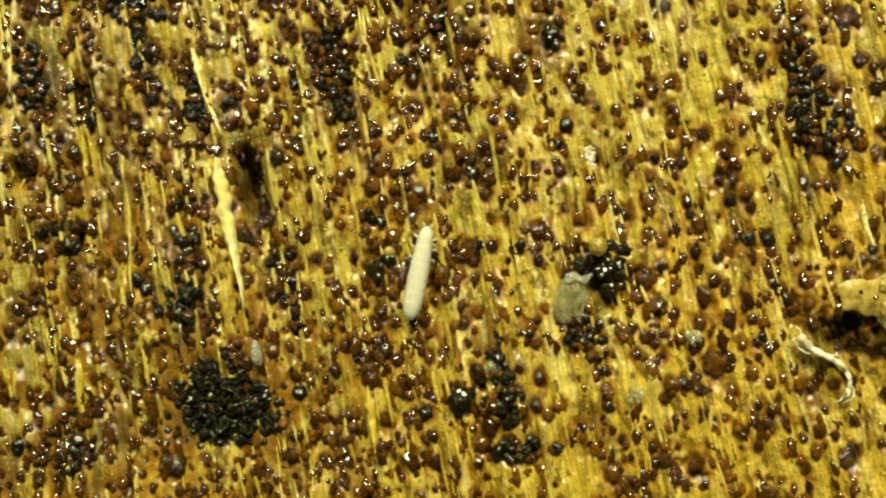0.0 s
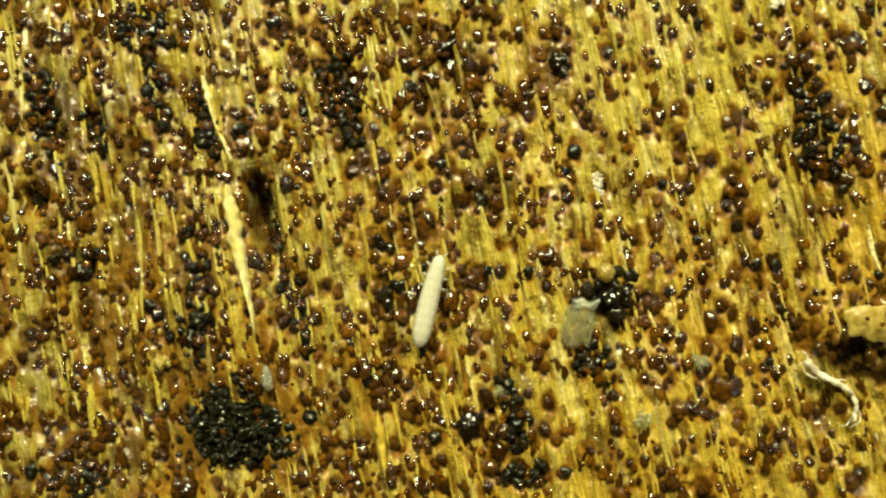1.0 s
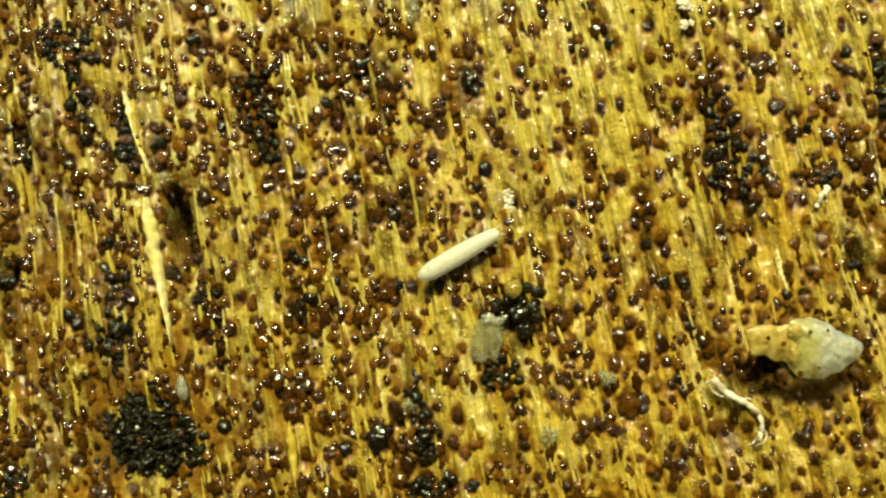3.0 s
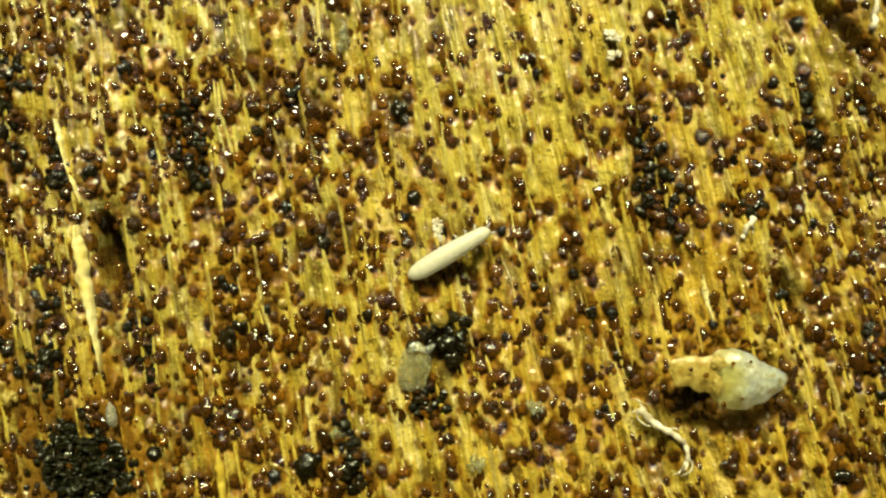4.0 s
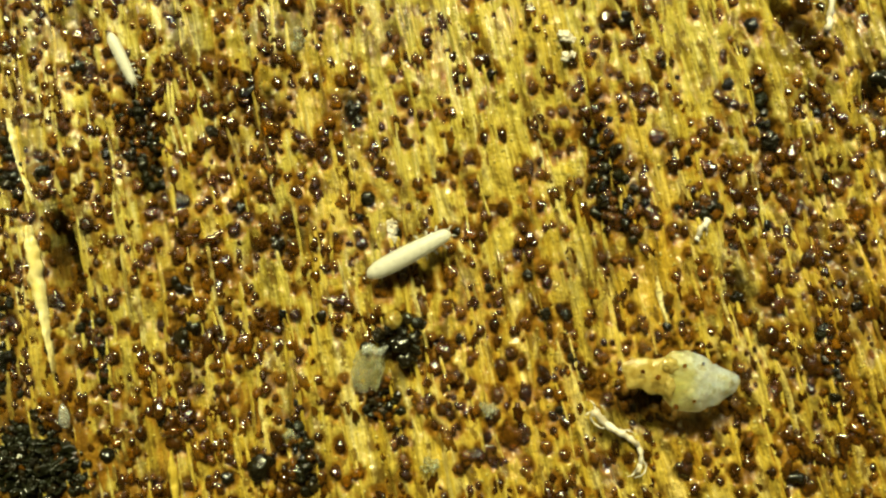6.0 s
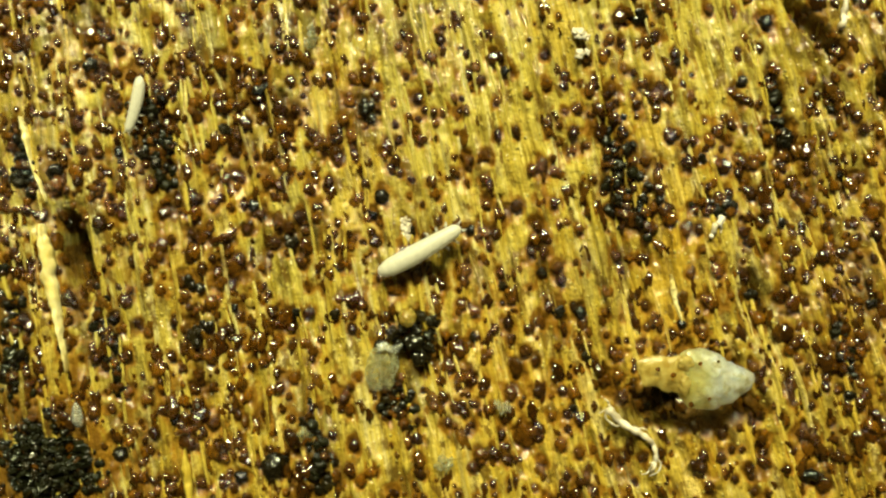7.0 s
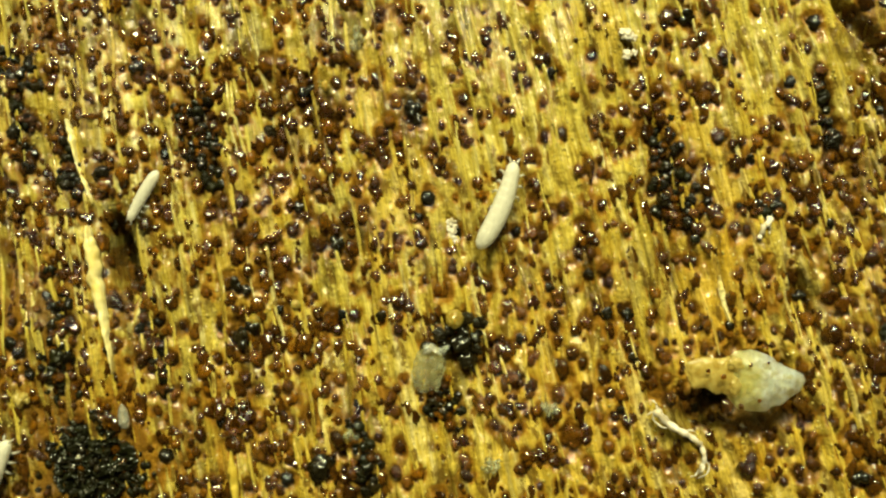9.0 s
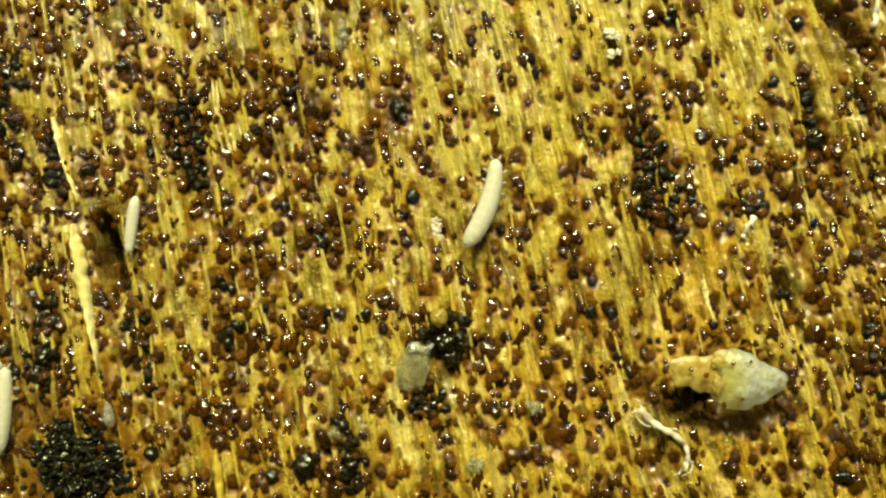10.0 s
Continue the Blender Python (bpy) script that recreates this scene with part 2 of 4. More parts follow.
CRUMB = film_material("yellow_husk_crust", (0.52, 0.42, 0.13), (0.30, 0.20, 0.035), 0.14, 0.35, 0.3, 0.4)
GREY = film_material("grey_flake", (0.44, 0.445, 0.31), (0.16, 0.14, 0.05), 0.13, 0.90, 0.25, 0.3, 1.0)
GLASSY = glass_material("clear_flake", (0.90, 0.93, 0.88))
DROP = film_material("amber_drop", (0.36, 0.28, 0.06), (0.26, 0.18, 0.03), 0.25, 0.25, 0.15, 0.4, 1.0)
WHITE = soft_material("white_thread", (0.418, 0.385, 0.3575), (0.275, 0.231, 0.1719), 0.2, 0.45, 0.2)


# ---- the wood's surface ----
def lattice(u, v, seed):
    """Smooth noise from -1 to 1 over a lattice of unit steps, for arrays."""
    iu, iv = np.floor(u).astype(np.int64), np.floor(v).astype(np.int64)
    fu, fv = u - iu, v - iv
    fu, fv = fu * fu * (3 - 2 * fu), fv * fv * (3 - 2 * fv)

    def corner(a, b):
        h = (a * 374761393 + b * 668265263 + seed * 1442695041) & 0x7FFFFFFF
        h = ((h ^ (h >> 13)) * 1274126177) & 0x7FFFFFFF
        return ((h ^ (h >> 16)) & 0xFFFF) / 32767.5 - 1

    a = corner(iu, iv) * (1 - fu) + corner(iu + 1, iv) * fu
    b = corner(iu, iv + 1) * (1 - fu) + corner(iu + 1, iv + 1) * fu
    return a * (1 - fv) + b * fv


CG, SG = math.cos(radians(GRAIN)), math.sin(radians(GRAIN))
# hollows: x, y, half length, half width, turn of the long side from the fibres, depth
HOLLOWS = [(-8.70, -0.15, 0.95, 0.27, 0, 1.0), (7.12, 4.72, 0.85, 0.16, 29, 0.5), (7.6, 4.25, 0.22, 0.13, 20, 0.35),
           (5.9, -1.0, 0.45, 0.35, 10, 0.25), (-9.46, -4.63, 0.9, 0.8, 0, 0.15), (-13.72, 0.40, 0.30, 0.25, 0, 0.4),
           (-12.4, 2.0, 0.4, 0.2, 0, 0.25), (8.5, 3.3, 0.4, 0.2, 8, 0.35), (4.5, -3.20, 1.05, 0.40, 86, 0.75)]


# dark mouldy parts of the wood and painted-in shade: x, y, half width, half length along the fibres
MOULD_SHADE = [(-13.2, 2.2, 0.8, 1.9), (-11.2, 3.9, 0.8, 0.7), (-12.2, 2.0, 0.4, 0.7), (-10.2, -2.0, 0.6, 1.4), (-8.0, -2.0, 0.35, 1.2),
         (-12.5, -5.4, 1.5, 0.6), (-13.3, -0.8, 0.8, 0.7), (-5.9, -2.1, 0.4, 0.8), (-3.4, -4.4, 0.4, 1.2), (-1.6, -3.0, 0.4, 0.9),
         (3.2, 1.4, 0.6, 1.2), (-7.0, 2.5, 0.5, 1.0), (6.3, 3.1, 0.3, 1.0), (7.6, -2.0, 0.3, 0.9), (6.0, -1.0, 0.6, 0.5), (8.7, 3.2, 0.5, 0.6),
         # shade put into the colour: four rows under the husk, two in grooves
         (7.1, 4.7, 0.22, 0.6), (-11.2, -3.6, 0.9, 0.8), (-9.0, 5.2, 0.8, 0.8), (-6.2, 4.9, 0.5, 0.7), (-4.0, 4.9, 0.6, 0.5), (-1.4, 4.9, 0.3, 0.5), (4.0, -3.15, 0.85, 0.55), (4.6, -3.4, 0.8, 0.5), (5.2, -3.4, 0.7, 0.45), (5.7, -3.15, 0.42, 0.36), (-8.7, -0.15, 0.34, 1.0), (-10.95, 2.6, 0.5, 1.1), (-9.8, 1.9, 0.3, 0.8), (-3.6, 0.4, 0.6, 0.5), (-4.6, 3.2, 0.7, 0.5), (-2.4, 3.2, 0.3, 0.5), (-9.5, -4.6, 1.2, 1.0)]


def mould_shade(x, y):
    """From 0 on clean wood to 1 at mould and at shade painted into the colour."""
    worst = np.zeros_like(x)
    edge = 1 + 0.5 * lattice(x / 0.45, y / 0.9, 41) + 0.35 * lattice(x / 0.17, y / 0.35, 42)
    for cx, cy, a, b in MOULD_SHADE:
        du, dv = (x - cx) * CG + (y - cy) * SG, -(x - cx) * SG + (y - cy) * CG
        worst = np.maximum(worst, np.exp(-(((du / a) ** 2 + (dv / b) ** 2) * edge) ** 1.5))
    u, v = x * CG + y * SG, -x * SG + y * CG
    side = 0.8 * np.clip(np.maximum((-3.5 - x) / 4, (x - 5) / 3), 0, 1) * np.clip(0.35 + lattice(u / 0.55, v / 2.2, 43) + 0.4 * lattice(x / 0.3, y / 0.4, 44), 0, 1)
    return np.maximum(worst, side)


def height(x, y):
    """The wood's relief in millimetres, for arrays of millimetres."""
    u = x * CG + y * SG + SPREAD * x * y + 0.25 * lattice(x / 3.1, y / 3.1, 5)
    v = -x * SG + y * CG
    h = 0.12 * lattice(u / 0.50, v / 4.5, 1) + 0.085 * lattice(u / 0.21, v / 2.2, 2)
    h += 0.055 * lattice(u / 0.10, v / 2.6, 3) + 0.12 * lattice(u / 1.6, v / 3.5, 4)
    p, q = 0.83 * x + 0.56 * y, 0.83 * y - 0.56 * x
    h += 0.030 * lattice(p / 0.27, q / 0.31, 6) + 0.020 * lattice(p / 0.13, q / 0.14, 7)
    # short broken ends of fibres
    h -= 0.16 * np.clip(lattice(u / 0.26, v / 0.9, 8) - 0.30, 0, 1)
    h -= 0.22 * np.clip(lattice(u / 0.16, v / 1.7, 10) - 0.55, 0, 1)
    for cx, cy, a, b, turn, depth in HOLLOWS:
        c, s = math.cos(radians(turn)), math.sin(radians(turn))
        du, dv = (x - cx) * CG + (y - cy) * SG, -(x - cx) * SG + (y - cy) * CG
        p, q = du * c + dv * s, -du * s + dv * c
        d = (p / b) ** 2 + (q / a) ** 2
        h -= depth * np.exp(-(d ** 2))
    return h


X0, X1, Y0, Y1, STEP = -16.5, 11.5, -9.0, 8.0, 0.039
NX, NY = int((X1 - X0) / STEP) + 1, int((Y1 - Y0) / STEP) + 1
GRID_X, GRID_Y = np.meshgrid(np.linspace(X0, X1, NX), np.linspace(Y0, Y1, NY))
GRID_Z = height(GRID_X, GRID_Y)


def height_at(x, y):
    i = (y - Y0) / (Y1 - Y0) * (NY - 1)
    j = (x - X0) / (X1 - X0) * (NX - 1)
    return float(GRID_Z[min(max(int(round(i)), 0), NY - 1), min(max(int(round(j)), 0), NX - 1)])


def mesh_from(name, verts, faces, mat):
    """A smooth mesh from arrays of corners and of equal-sided faces."""
    verts, faces = np.asarray(verts, dtype=np.float32), np.asarray(faces, dtype=np.int32)
    me = bpy.data.meshes.new(name)
    me.vertices.add(len(verts))
    me.vertices.foreach_set("co", verts.ravel())
    me.loops.add(faces.size)
    me.loops.foreach_set("vertex_index", faces.ravel())
    me.polygons.add(len(faces))
    me.polygons.foreach_set("loop_start", np.arange(len(faces), dtype=np.int32) * faces.shape[1])
    me.polygons.foreach_set("use_smooth", np.ones(len(faces), dtype=bool))
    me.materials.append(mat)
    me.update(calc_edges=True)
    me.validate()
    return me


def stain(x, y):
    """Red-brown juice soaked into the wood at one end, in streaks along the fibres."""
    u, v = x * CG + y * SG, -x * SG + y * CG
    where = np.clip((-5.0 - x) / 2.5, 0, 1) * np.clip((0.8 - y) / 2.0, 0, 1)
    return 0.62 * where * np.clip(0.45 + 1.1 * lattice(u / 0.45, v / 1.5, 51) + 0.7 * lattice(u / 0.16, v / 0.5, 52), 0, 1)


TAKEN = []  # x, y, radius of what stands on the wood, and of shade painted below the husk
CLEAR = []  # the same for light things that leave no pit


def pits():
    """The relief with a pit under each bead, and how much of the beads' resin has soaked in, with the husk's painted
    shade.
    """
    relief, resin = GRID_Z.copy(), stain(GRID_X, GRID_Y)
    uneven = 1 + 0.45 * lattice(GRID_X / 0.16, GRID_Y / 0.24, 31) + 0.2 * lattice(GRID_X / 0.07, GRID_Y / 0.10, 32)
    for x, y, r in TAKEN:
        j0, j1 = int((x - 3 * r - X0) / STEP), int((x + 3 * r - X0) / STEP) + 2
        i0, i1 = int((y - 4 * r - Y0) / STEP), int((y + 4 * r - Y0) / STEP) + 2
        if i0 < 0 or j0 < 0 or i1 >= NY or j1 >= NX:
            continue
        w = (slice(i0, i1), slice(j0, j1))
        du = (GRID_X[w] - x) * CG + (GRID_Y[w] - y) * SG
        dv = -(GRID_X[w] - x) * SG + (GRID_Y[w] - y) * CG
        d = np.sqrt(du ** 2 + (dv / 1.25) ** 2) / r * uneven[w]
        relief[w] -= 0.45 * r * np.exp(-(d / 1.15) ** 4)
        resin[w] = np.maximum(resin[w], np.exp(-(d / 1.4) ** 2.6))
    return relief, resin


def wood_board():
    edge = np.minimum.reduce([GRID_X - X0, X1 - GRID_X, GRID_Y - Y0, Y1 - GRID_Y])
    relief, resin = pits()
    verts = np.stack([GRID_X, GRID_Y, relief * np.clip(edge / 0.6, 0, 1)], -1).reshape(-1, 3)
    i = (np.arange(NY - 1)[:, None] * NX + np.arange(NX - 1)[None, :]).ravel()
    faces = np.stack([i, i + 1, i + NX + 1, i + NX], -1)
    n = len(verts)
    inner = [(X0, Y0, 0), (X1, Y0, 0), (X1, Y1, 0), (X0, Y1, 0)]
    outer = [(-48, -36), (44, -36), (44, 36), (-48, 36)]
    verts = np.vstack([verts, np.array(inner + [(x, y, z) for z in (0, -14) for x, y in outer])])
    rest = [[n + 11, n + 10, n + 9, n + 8]]
    for k in range(4):
        j = (k + 1) % 4
        rest += [[n + 4 + k, n + 4 + j, n + j, n + k], [n + 8 + k, n + 8 + j, n + 4 + j, n + 4 + k]]
    ob = new("ground", mesh_from("ground", verts * MM, np.vstack([faces, rest]), WOOD))
    ob.data.attributes.new("resin", "FLOAT", "POINT").data.foreach_set("value", np.concatenate([resin.ravel(), np.zeros(12)]).astype(np.float32))
    ob.data.attributes.new("mould_shade", "FLOAT", "POINT").data.foreach_set("value", np.concatenate([mould_shade(GRID_X, GRID_Y).ravel(), np.zeros(12)]).astype(np.float32))
    return tagged(ob, "weathered yellow rotten wood with raised fibres, stained brown", "wood", kind="structure")


# ---- shapes shared by the small things ----
def lump(seed, rough=0.16, level=2, flat=1.0):
    """Vertices and triangles of a lumpy ball of radius one."""
    bm = bmesh.new()
    bmesh.ops.create_icosphere(bm, subdivisions=level, radius=1.0)
    off = Vector((seed * 3.7, seed * 1.3, seed * 2.1))
    for v in bm.verts:
        k = 1 + rough * 1.6 * noise.noise(v.co * 1.3 + off) + rough * noise.noise(v.co * 2.9 + off) + 0.15 * noise.noise(v.co * 3.6 + off) + (0.06 * noise.noise(v.co * 7.3 + off) if level > 3 else 0)
        v.co = Vector((v.co.x * k, v.co.y * k, v.co.z * k * flat))
    verts = np.array([v.co for v in bm.verts])
    tris = np.array([[v.index for v in f.verts] for f in bm.faces])
    bm.free()
    return verts, tris


LUMPS = [lump(i + 1, 0.14 + 0.04 * (i % 5), 3) for i in range(18)]
LOW_LUMPS = [lump(i + 31, 0.08, 2) for i in range(8)]
FINE_LUMPS = [lump(i + 1, 0.12 + 0.04 * (i % 5), 4) for i in range(18)]
ROUGH_LUMPS = [lump(i + 61, 0.36, 3) for i in range(16)]


def berry(seed):
    """One closed skin over a flat irregular heap of small lumps, about one in radius."""
    pick = random.Random(seed)
    balls = [(Vector((0, 0, 0)), 0.62)]
    for k in range(6):
        turn, d = k * 1.05 + pick.uniform(-0.4, 0.4), pick.uniform(0.42, 0.66)
        balls.append((Vector((d * math.cos(turn), d * math.sin(turn), pick.uniform(-0.1, 0.3))), pick.uniform(0.26, 0.50)))
    verts, tris = lump(seed + 90, 0.0, 4)
    out = []
    for v in verts:
        n = Vector(v).normalized()
        far = 0.0
        for c, r in balls:
            q = n.dot(c) ** 2 - c.length_squared + r * r
            if q > 0:
                far = max(far, n.dot(c) + math.sqrt(q))
        out.append(n * far * (1 + 0.08 * noise.noise(n * 5 + Vector((seed, 0, 0)))))
    return np.array(out), tris


BERRIES = [berry(i) for i in range(14)]
BEAD_MESH = {}


def bead_mesh(kind, i, shapes=FINE_LUMPS):
    key = (kind, i, id(shapes))
    if key not in BEAD_MESH:
        v, t = shapes[i]
        BEAD_MESH[key] = mesh_from("bead", v * MM, t, BEADS[kind])
    return BEAD_MESH[key]


rng = np.random.RandomState(7)


def place(ob, x, y, z, r, sx=1.0, sy=1.0, sz=0.85):
    ob.location = (x * MM, y * MM, z * MM)
    ob.rotation_euler = (rng.uniform(-0.5, 0.5), rng.uniform(-0.5, 0.5), rng.uniform(0, 6.28))
    ob.scale = (r * sx, r * sy, r * sz)
    return ob


BEAD_LABEL = {"brown": "glossy dark brown granule stuck to the wood", "black": "shiny black granule stuck to the wood",
              "amber": "translucent amber-brown resinous granule on the wood"}


SMALL = []  # granules too small to pick apart, joined with the countless grains


def scatter_granules(rows):
    for x, y, r, kind in rows:
        if r < 0.125 and kind != "black":
            SMALL.append((x, y, height_at(x, y) - 0.1 * r, r, r * rng.uniform(1.0, 1.25), r * 0.85, radians(GRAIN) + rng.uniform(-0.6, 0.6)))
            TAKEN.append((x, y, r))
            continue
        shapes = BERRIES if r > 0.125 and rng.uniform() < 0.85 else FINE_LUMPS
        ob = new("granule", bead_mesh(kind, int(rng.randint(len(shapes))), shapes))
        r *= 0.92
        flat = 0.55 if kind == "amber" else rng.uniform(0.7, 0.95)
        place(ob, x, y, height_at(x, y) - 0.12 * r, r, rng.uniform(0.9, 1.15), rng.uniform(0.85, 1.1), flat)
        tagged(ob, BEAD_LABEL[kind], "granule", "granules on the wood")
        TAKEN.append((x, y, r))


def joined(name, rows, shapes, mat):
    """One mesh from many lumps: rows of x, y, z, sx, sy, sz, turn."""
    vs, fs, n = [], [], 0
    for k, (x, y, z, sx, sy, sz, a) in enumerate(rows):
        v, t = shapes[k % len(shapes)]
        w = v * (sx, sy, sz)
        c, s = math.cos(a), math.sin(a)
        w = np.stack([w[:, 0] * c - w[:, 1] * s + x, w[:, 0] * s + w[:, 1] * c + y, w[:, 2] + z], -1)
        vs.append(w)
        fs.append(t + n)
        n += len(v)
    me = mesh_from(name, np.vstack(vs) * MM, np.vstack(fs), mat)
    return new(name, me)


def sweep(points, radii, sides=8, flat=1.0):
    """A bmesh tube through points in millimetres, tapered by radii."""
    bm = bmesh.new()
    pts = [Vector(p) for p in points]
    rings = []
    for i, (p, r) in enumerate(zip(pts, radii)):
        d = (pts[min(i + 1, len(pts) - 1)] - pts[max(i - 1, 0)]).normalized()
        side = d.cross(Vector((0, 0, 1)))
        side = side.normalized() if side.length > 1e-4 else Vector((1, 0, 0))
        up = side.cross(d)
        rings.append([bm.verts.new((p + side * r * math.cos(a) + up * r * flat * math.sin(a)) * MM)
                      for a in (2 * math.pi * k / sides for k in range(sides))])
    for a, b in zip(rings, rings[1:]):
        for k in range(sides):
            bm.faces.new((a[k], a[(k + 1) % sides], b[(k + 1) % sides], b[k]))
    bm.faces.new(rings[0][::-1])
    bm.faces.new(rings[-1])
    for f in bm.faces:
        f.smooth = True
    return bm


def spline(points, n):
    """n points on a smooth curve through the given ones."""
    pts = [Vector(p) for p in points]
    pts = [pts[0] * 2 - pts[1]] + pts + [pts[-1] * 2 - pts[-2]]
    out = []
    for k in range(n):
        s = k / (n - 1) * (len(pts) - 3)
        i = min(int(s), len(pts) - 4)
        t = s - i
        a, b, c, d = pts[i:i + 4]
        out.append(0.5 * (2 * b + (c - a) * t + (2 * a - 5 * b + 4 * c - d) * t * t + (3 * b - a - 3 * c + d) * t ** 3))
    return out


def part(name, bm, mat, parent=None, label=""):
    me = bpy.data.meshes.new(name)
    bm.normal_update()
    bm.to_mesh(me)
    bm.free()
    me.materials.append(mat)
    for p in me.polygons:
        p.use_smooth = True
    ob = new(name, me)
    ob.parent = parent
    return tagged(ob, label)


def lump_bm(seed, rough=0.16, level=2, size=(1, 1, 1), at=(0, 0, 0)):
    v, t = lump(seed, rough, level)
    bm = bmesh.new()
    vs = [bm.verts.new(Vector([c * s + o for c, s, o in zip(p, size, at)]) * MM) for p in v]
    for tri in t:
        bm.faces.new([vs[int(i)] for i in tri])
    return bm


# ---- clusters of black fungus grains ----
def black_cluster(x, y, rx, ry, n, grain=0.105, lift=0.03, black=0.62, label="crowded dark fungus grains on mouldy wood"):
    """Grains heaped or sunk in the wood, most of them uneven."""
    root = new("fungus_cluster")
    z0 = height_at(x, y)
    root.location = (x * MM, y * MM, z0 * MM)
    tagged(root, label, "fungus", "dark fungus clusters")
    for k in range(int(n * 1.5)):
        d, a = math.sqrt(rng.uniform()), rng.uniform(0, 6.283)
        d *= 1.08 + 0.25 * math.sin(3 * a + x) + 0.15 * math.sin(5 * a + y)
        px, py = rx * d * math.cos(a), ry * d * math.sin(a)
        px -= py * SG
        r = grain * rng.uniform(0.5, 1.2)
        kind = ("black", "mossy")[int(rng.uniform() < 0.45)] if rng.uniform() < black else "brown"
        ob = new("grain", bead_mesh(kind, int(rng.randint(len(ROUGH_LUMPS))), ROUGH_LUMPS))
        ob.parent = root
        z = height_at(x + px, y + py) - z0 + rng.uniform(-0.35, 0.15) * r + lift * max(0, 1 - d) * rng.uniform(0, 1.6)
        place(ob, px, py, z, r, 1, rng.uniform(0.75, 1.2), rng.uniform(0.6, 1))
        TAKEN.append((x + px, y + py, r))
    return root


def crust(root, rx, ry, thick, seed):
    """A thick wrinkled pad of black crust under a cluster's grains."""
    bm = lump_bm(seed, 0.2, 6, (rx, ry, thick), (0, 0, -0.02))
    for v in bm.verts:
        p = v.co / MM
        if p.z > -0.05:
            ridge = 0.3 - 1.3 * abs(noise.noise(p * 3.8)) + 0.6 * (0.4 - abs(noise.noise(p * 9.0))) + 0.2 * noise.noise(p * 22.0)
            v.co.z += 0.42 * ridge * MM
            v.co.x *= 1 + 0.22 * noise.noise(p * 2.2)
            v.co.y *= 1 + 0.22 * noise.noise(p * 2.2 + Vector((5, 0, 0)))
    part("crust", bm, CRUST, root, "wrinkled greenish black crust")


patch = black_cluster(-9.46, -4.63, 1.08, 0.90, 100, 0.085, 0.26, 0.95, "thick black granular fungus patch grown on the wood")
crust(patch, 0.98, 0.82, 0.26, 7)
for row in [(-11.29, 3.97, 0.60, 0.48, 34), (-6.99, 2.55, 0.40, 0.85, 46), (3.19, 1.45, 0.50, 1.10, 52),
            (-13.47, 2.25, 0.34, 1.03, 34), (-12.37, 1.96, 0.24, 0.41, 14), (-10.04, 2.00, 0.17, 0.54, 16),
            (-3.47, -4.27, 0.24, 0.97, 30), (-3.01, -5.61, 0.60, 0.29, 22), (-10.24, -2.55, 0.54, 0.73, 30),
            (-12.94, -5.69, 0.85, 0.34, 30), (-8.10, -2.03, 0.28, 0.97, 26), (-1.65, -3.27, 0.34, 0.54, 20)]:
    black_cluster(*row)
for row in [(6.31, 3.20, 0.15, 0.85, 14), (7.66, -2.14, 0.17, 0.73, 18), (5.02, 0.96, 0.41, 0.17, 14),
            (-12.74, -1.05, 0.41, 0.29, 16), (-10.16, -1.21, 0.29, 0.73, 18),
            (-11.0, 2.7, 0.28, 0.75, 26), (-9.75, 1.75, 0.15, 0.60, 14), (-8.60, -0.55, 0.18, 0.35, 12)]:
    black_cluster(*row)


def black_clump():
    """The tall clump with its round knobs and one pale drop."""
    x, y = -1.38, -1.85
    root = new("fungus_clump")
    z0 = height_at(x, y)
    root.location = (x * MM, y * MM, z0 * MM)
    tagged(root, "tall glossy black fungus clump with round knobs on the wood", "fungus")
    for px, py, pz, r in [(-1.20, -1.35, 0.34, 0.13), (-0.93, -1.44, 0.36, 0.14), (-1.56, -1.58, 0.22, 0.17), (-1.80, -1.72, 0.2, 0.15),
                          (-1.33, -1.92, 0.25, 0.27), (-1.19, -2.22, 0.18, 0.24), (-1.03, -1.74, 0.28, 0.16), (-1.67, -2.00, 0.16, 0.15),
                          (-2.11, -2.00, 0.12, 0.12), (-1.30, -1.62, 0.24, 0.18), (-1.00, -2.02, 0.22, 0.16)]:
        ob = new("knob", bead_mesh("black", int(rng.randint(len(BERRIES))), BERRIES if r > 0.15 else FINE_LUMPS))
        ob.parent = root
        place(ob, px - x, py - y, pz, r, 1, 1, 1)
        TAKEN.append((px, py, r))
    part("pale_drop", lump_bm(9, 0.03, 4, (0.19, 0.20, 0.17), (-1.47 - x, -1.36 - y, 0.42)), DROP, root, "pale olive amber round drop")


black_clump()


def resin_drop(x, y, r):
    ob = part("resin_drop", lump_bm(14, 0.05, 4, (r, r, r * 0.8), (0, 0, 0.3 * r)), DROP)
    ob.location = (x * MM, y * MM, height_at(x, y) * MM)
    tagged(ob, "small olive amber drop of resin on stained wood", "resin drop", "resin drops")
    CLEAR.append((x, y, r))


for row in [(-5.83, -1.42, 0.12), (-4.95, -1.10, 0.11), (-4.28, 3.62, 0.12)]:
    resin_drop(*row)

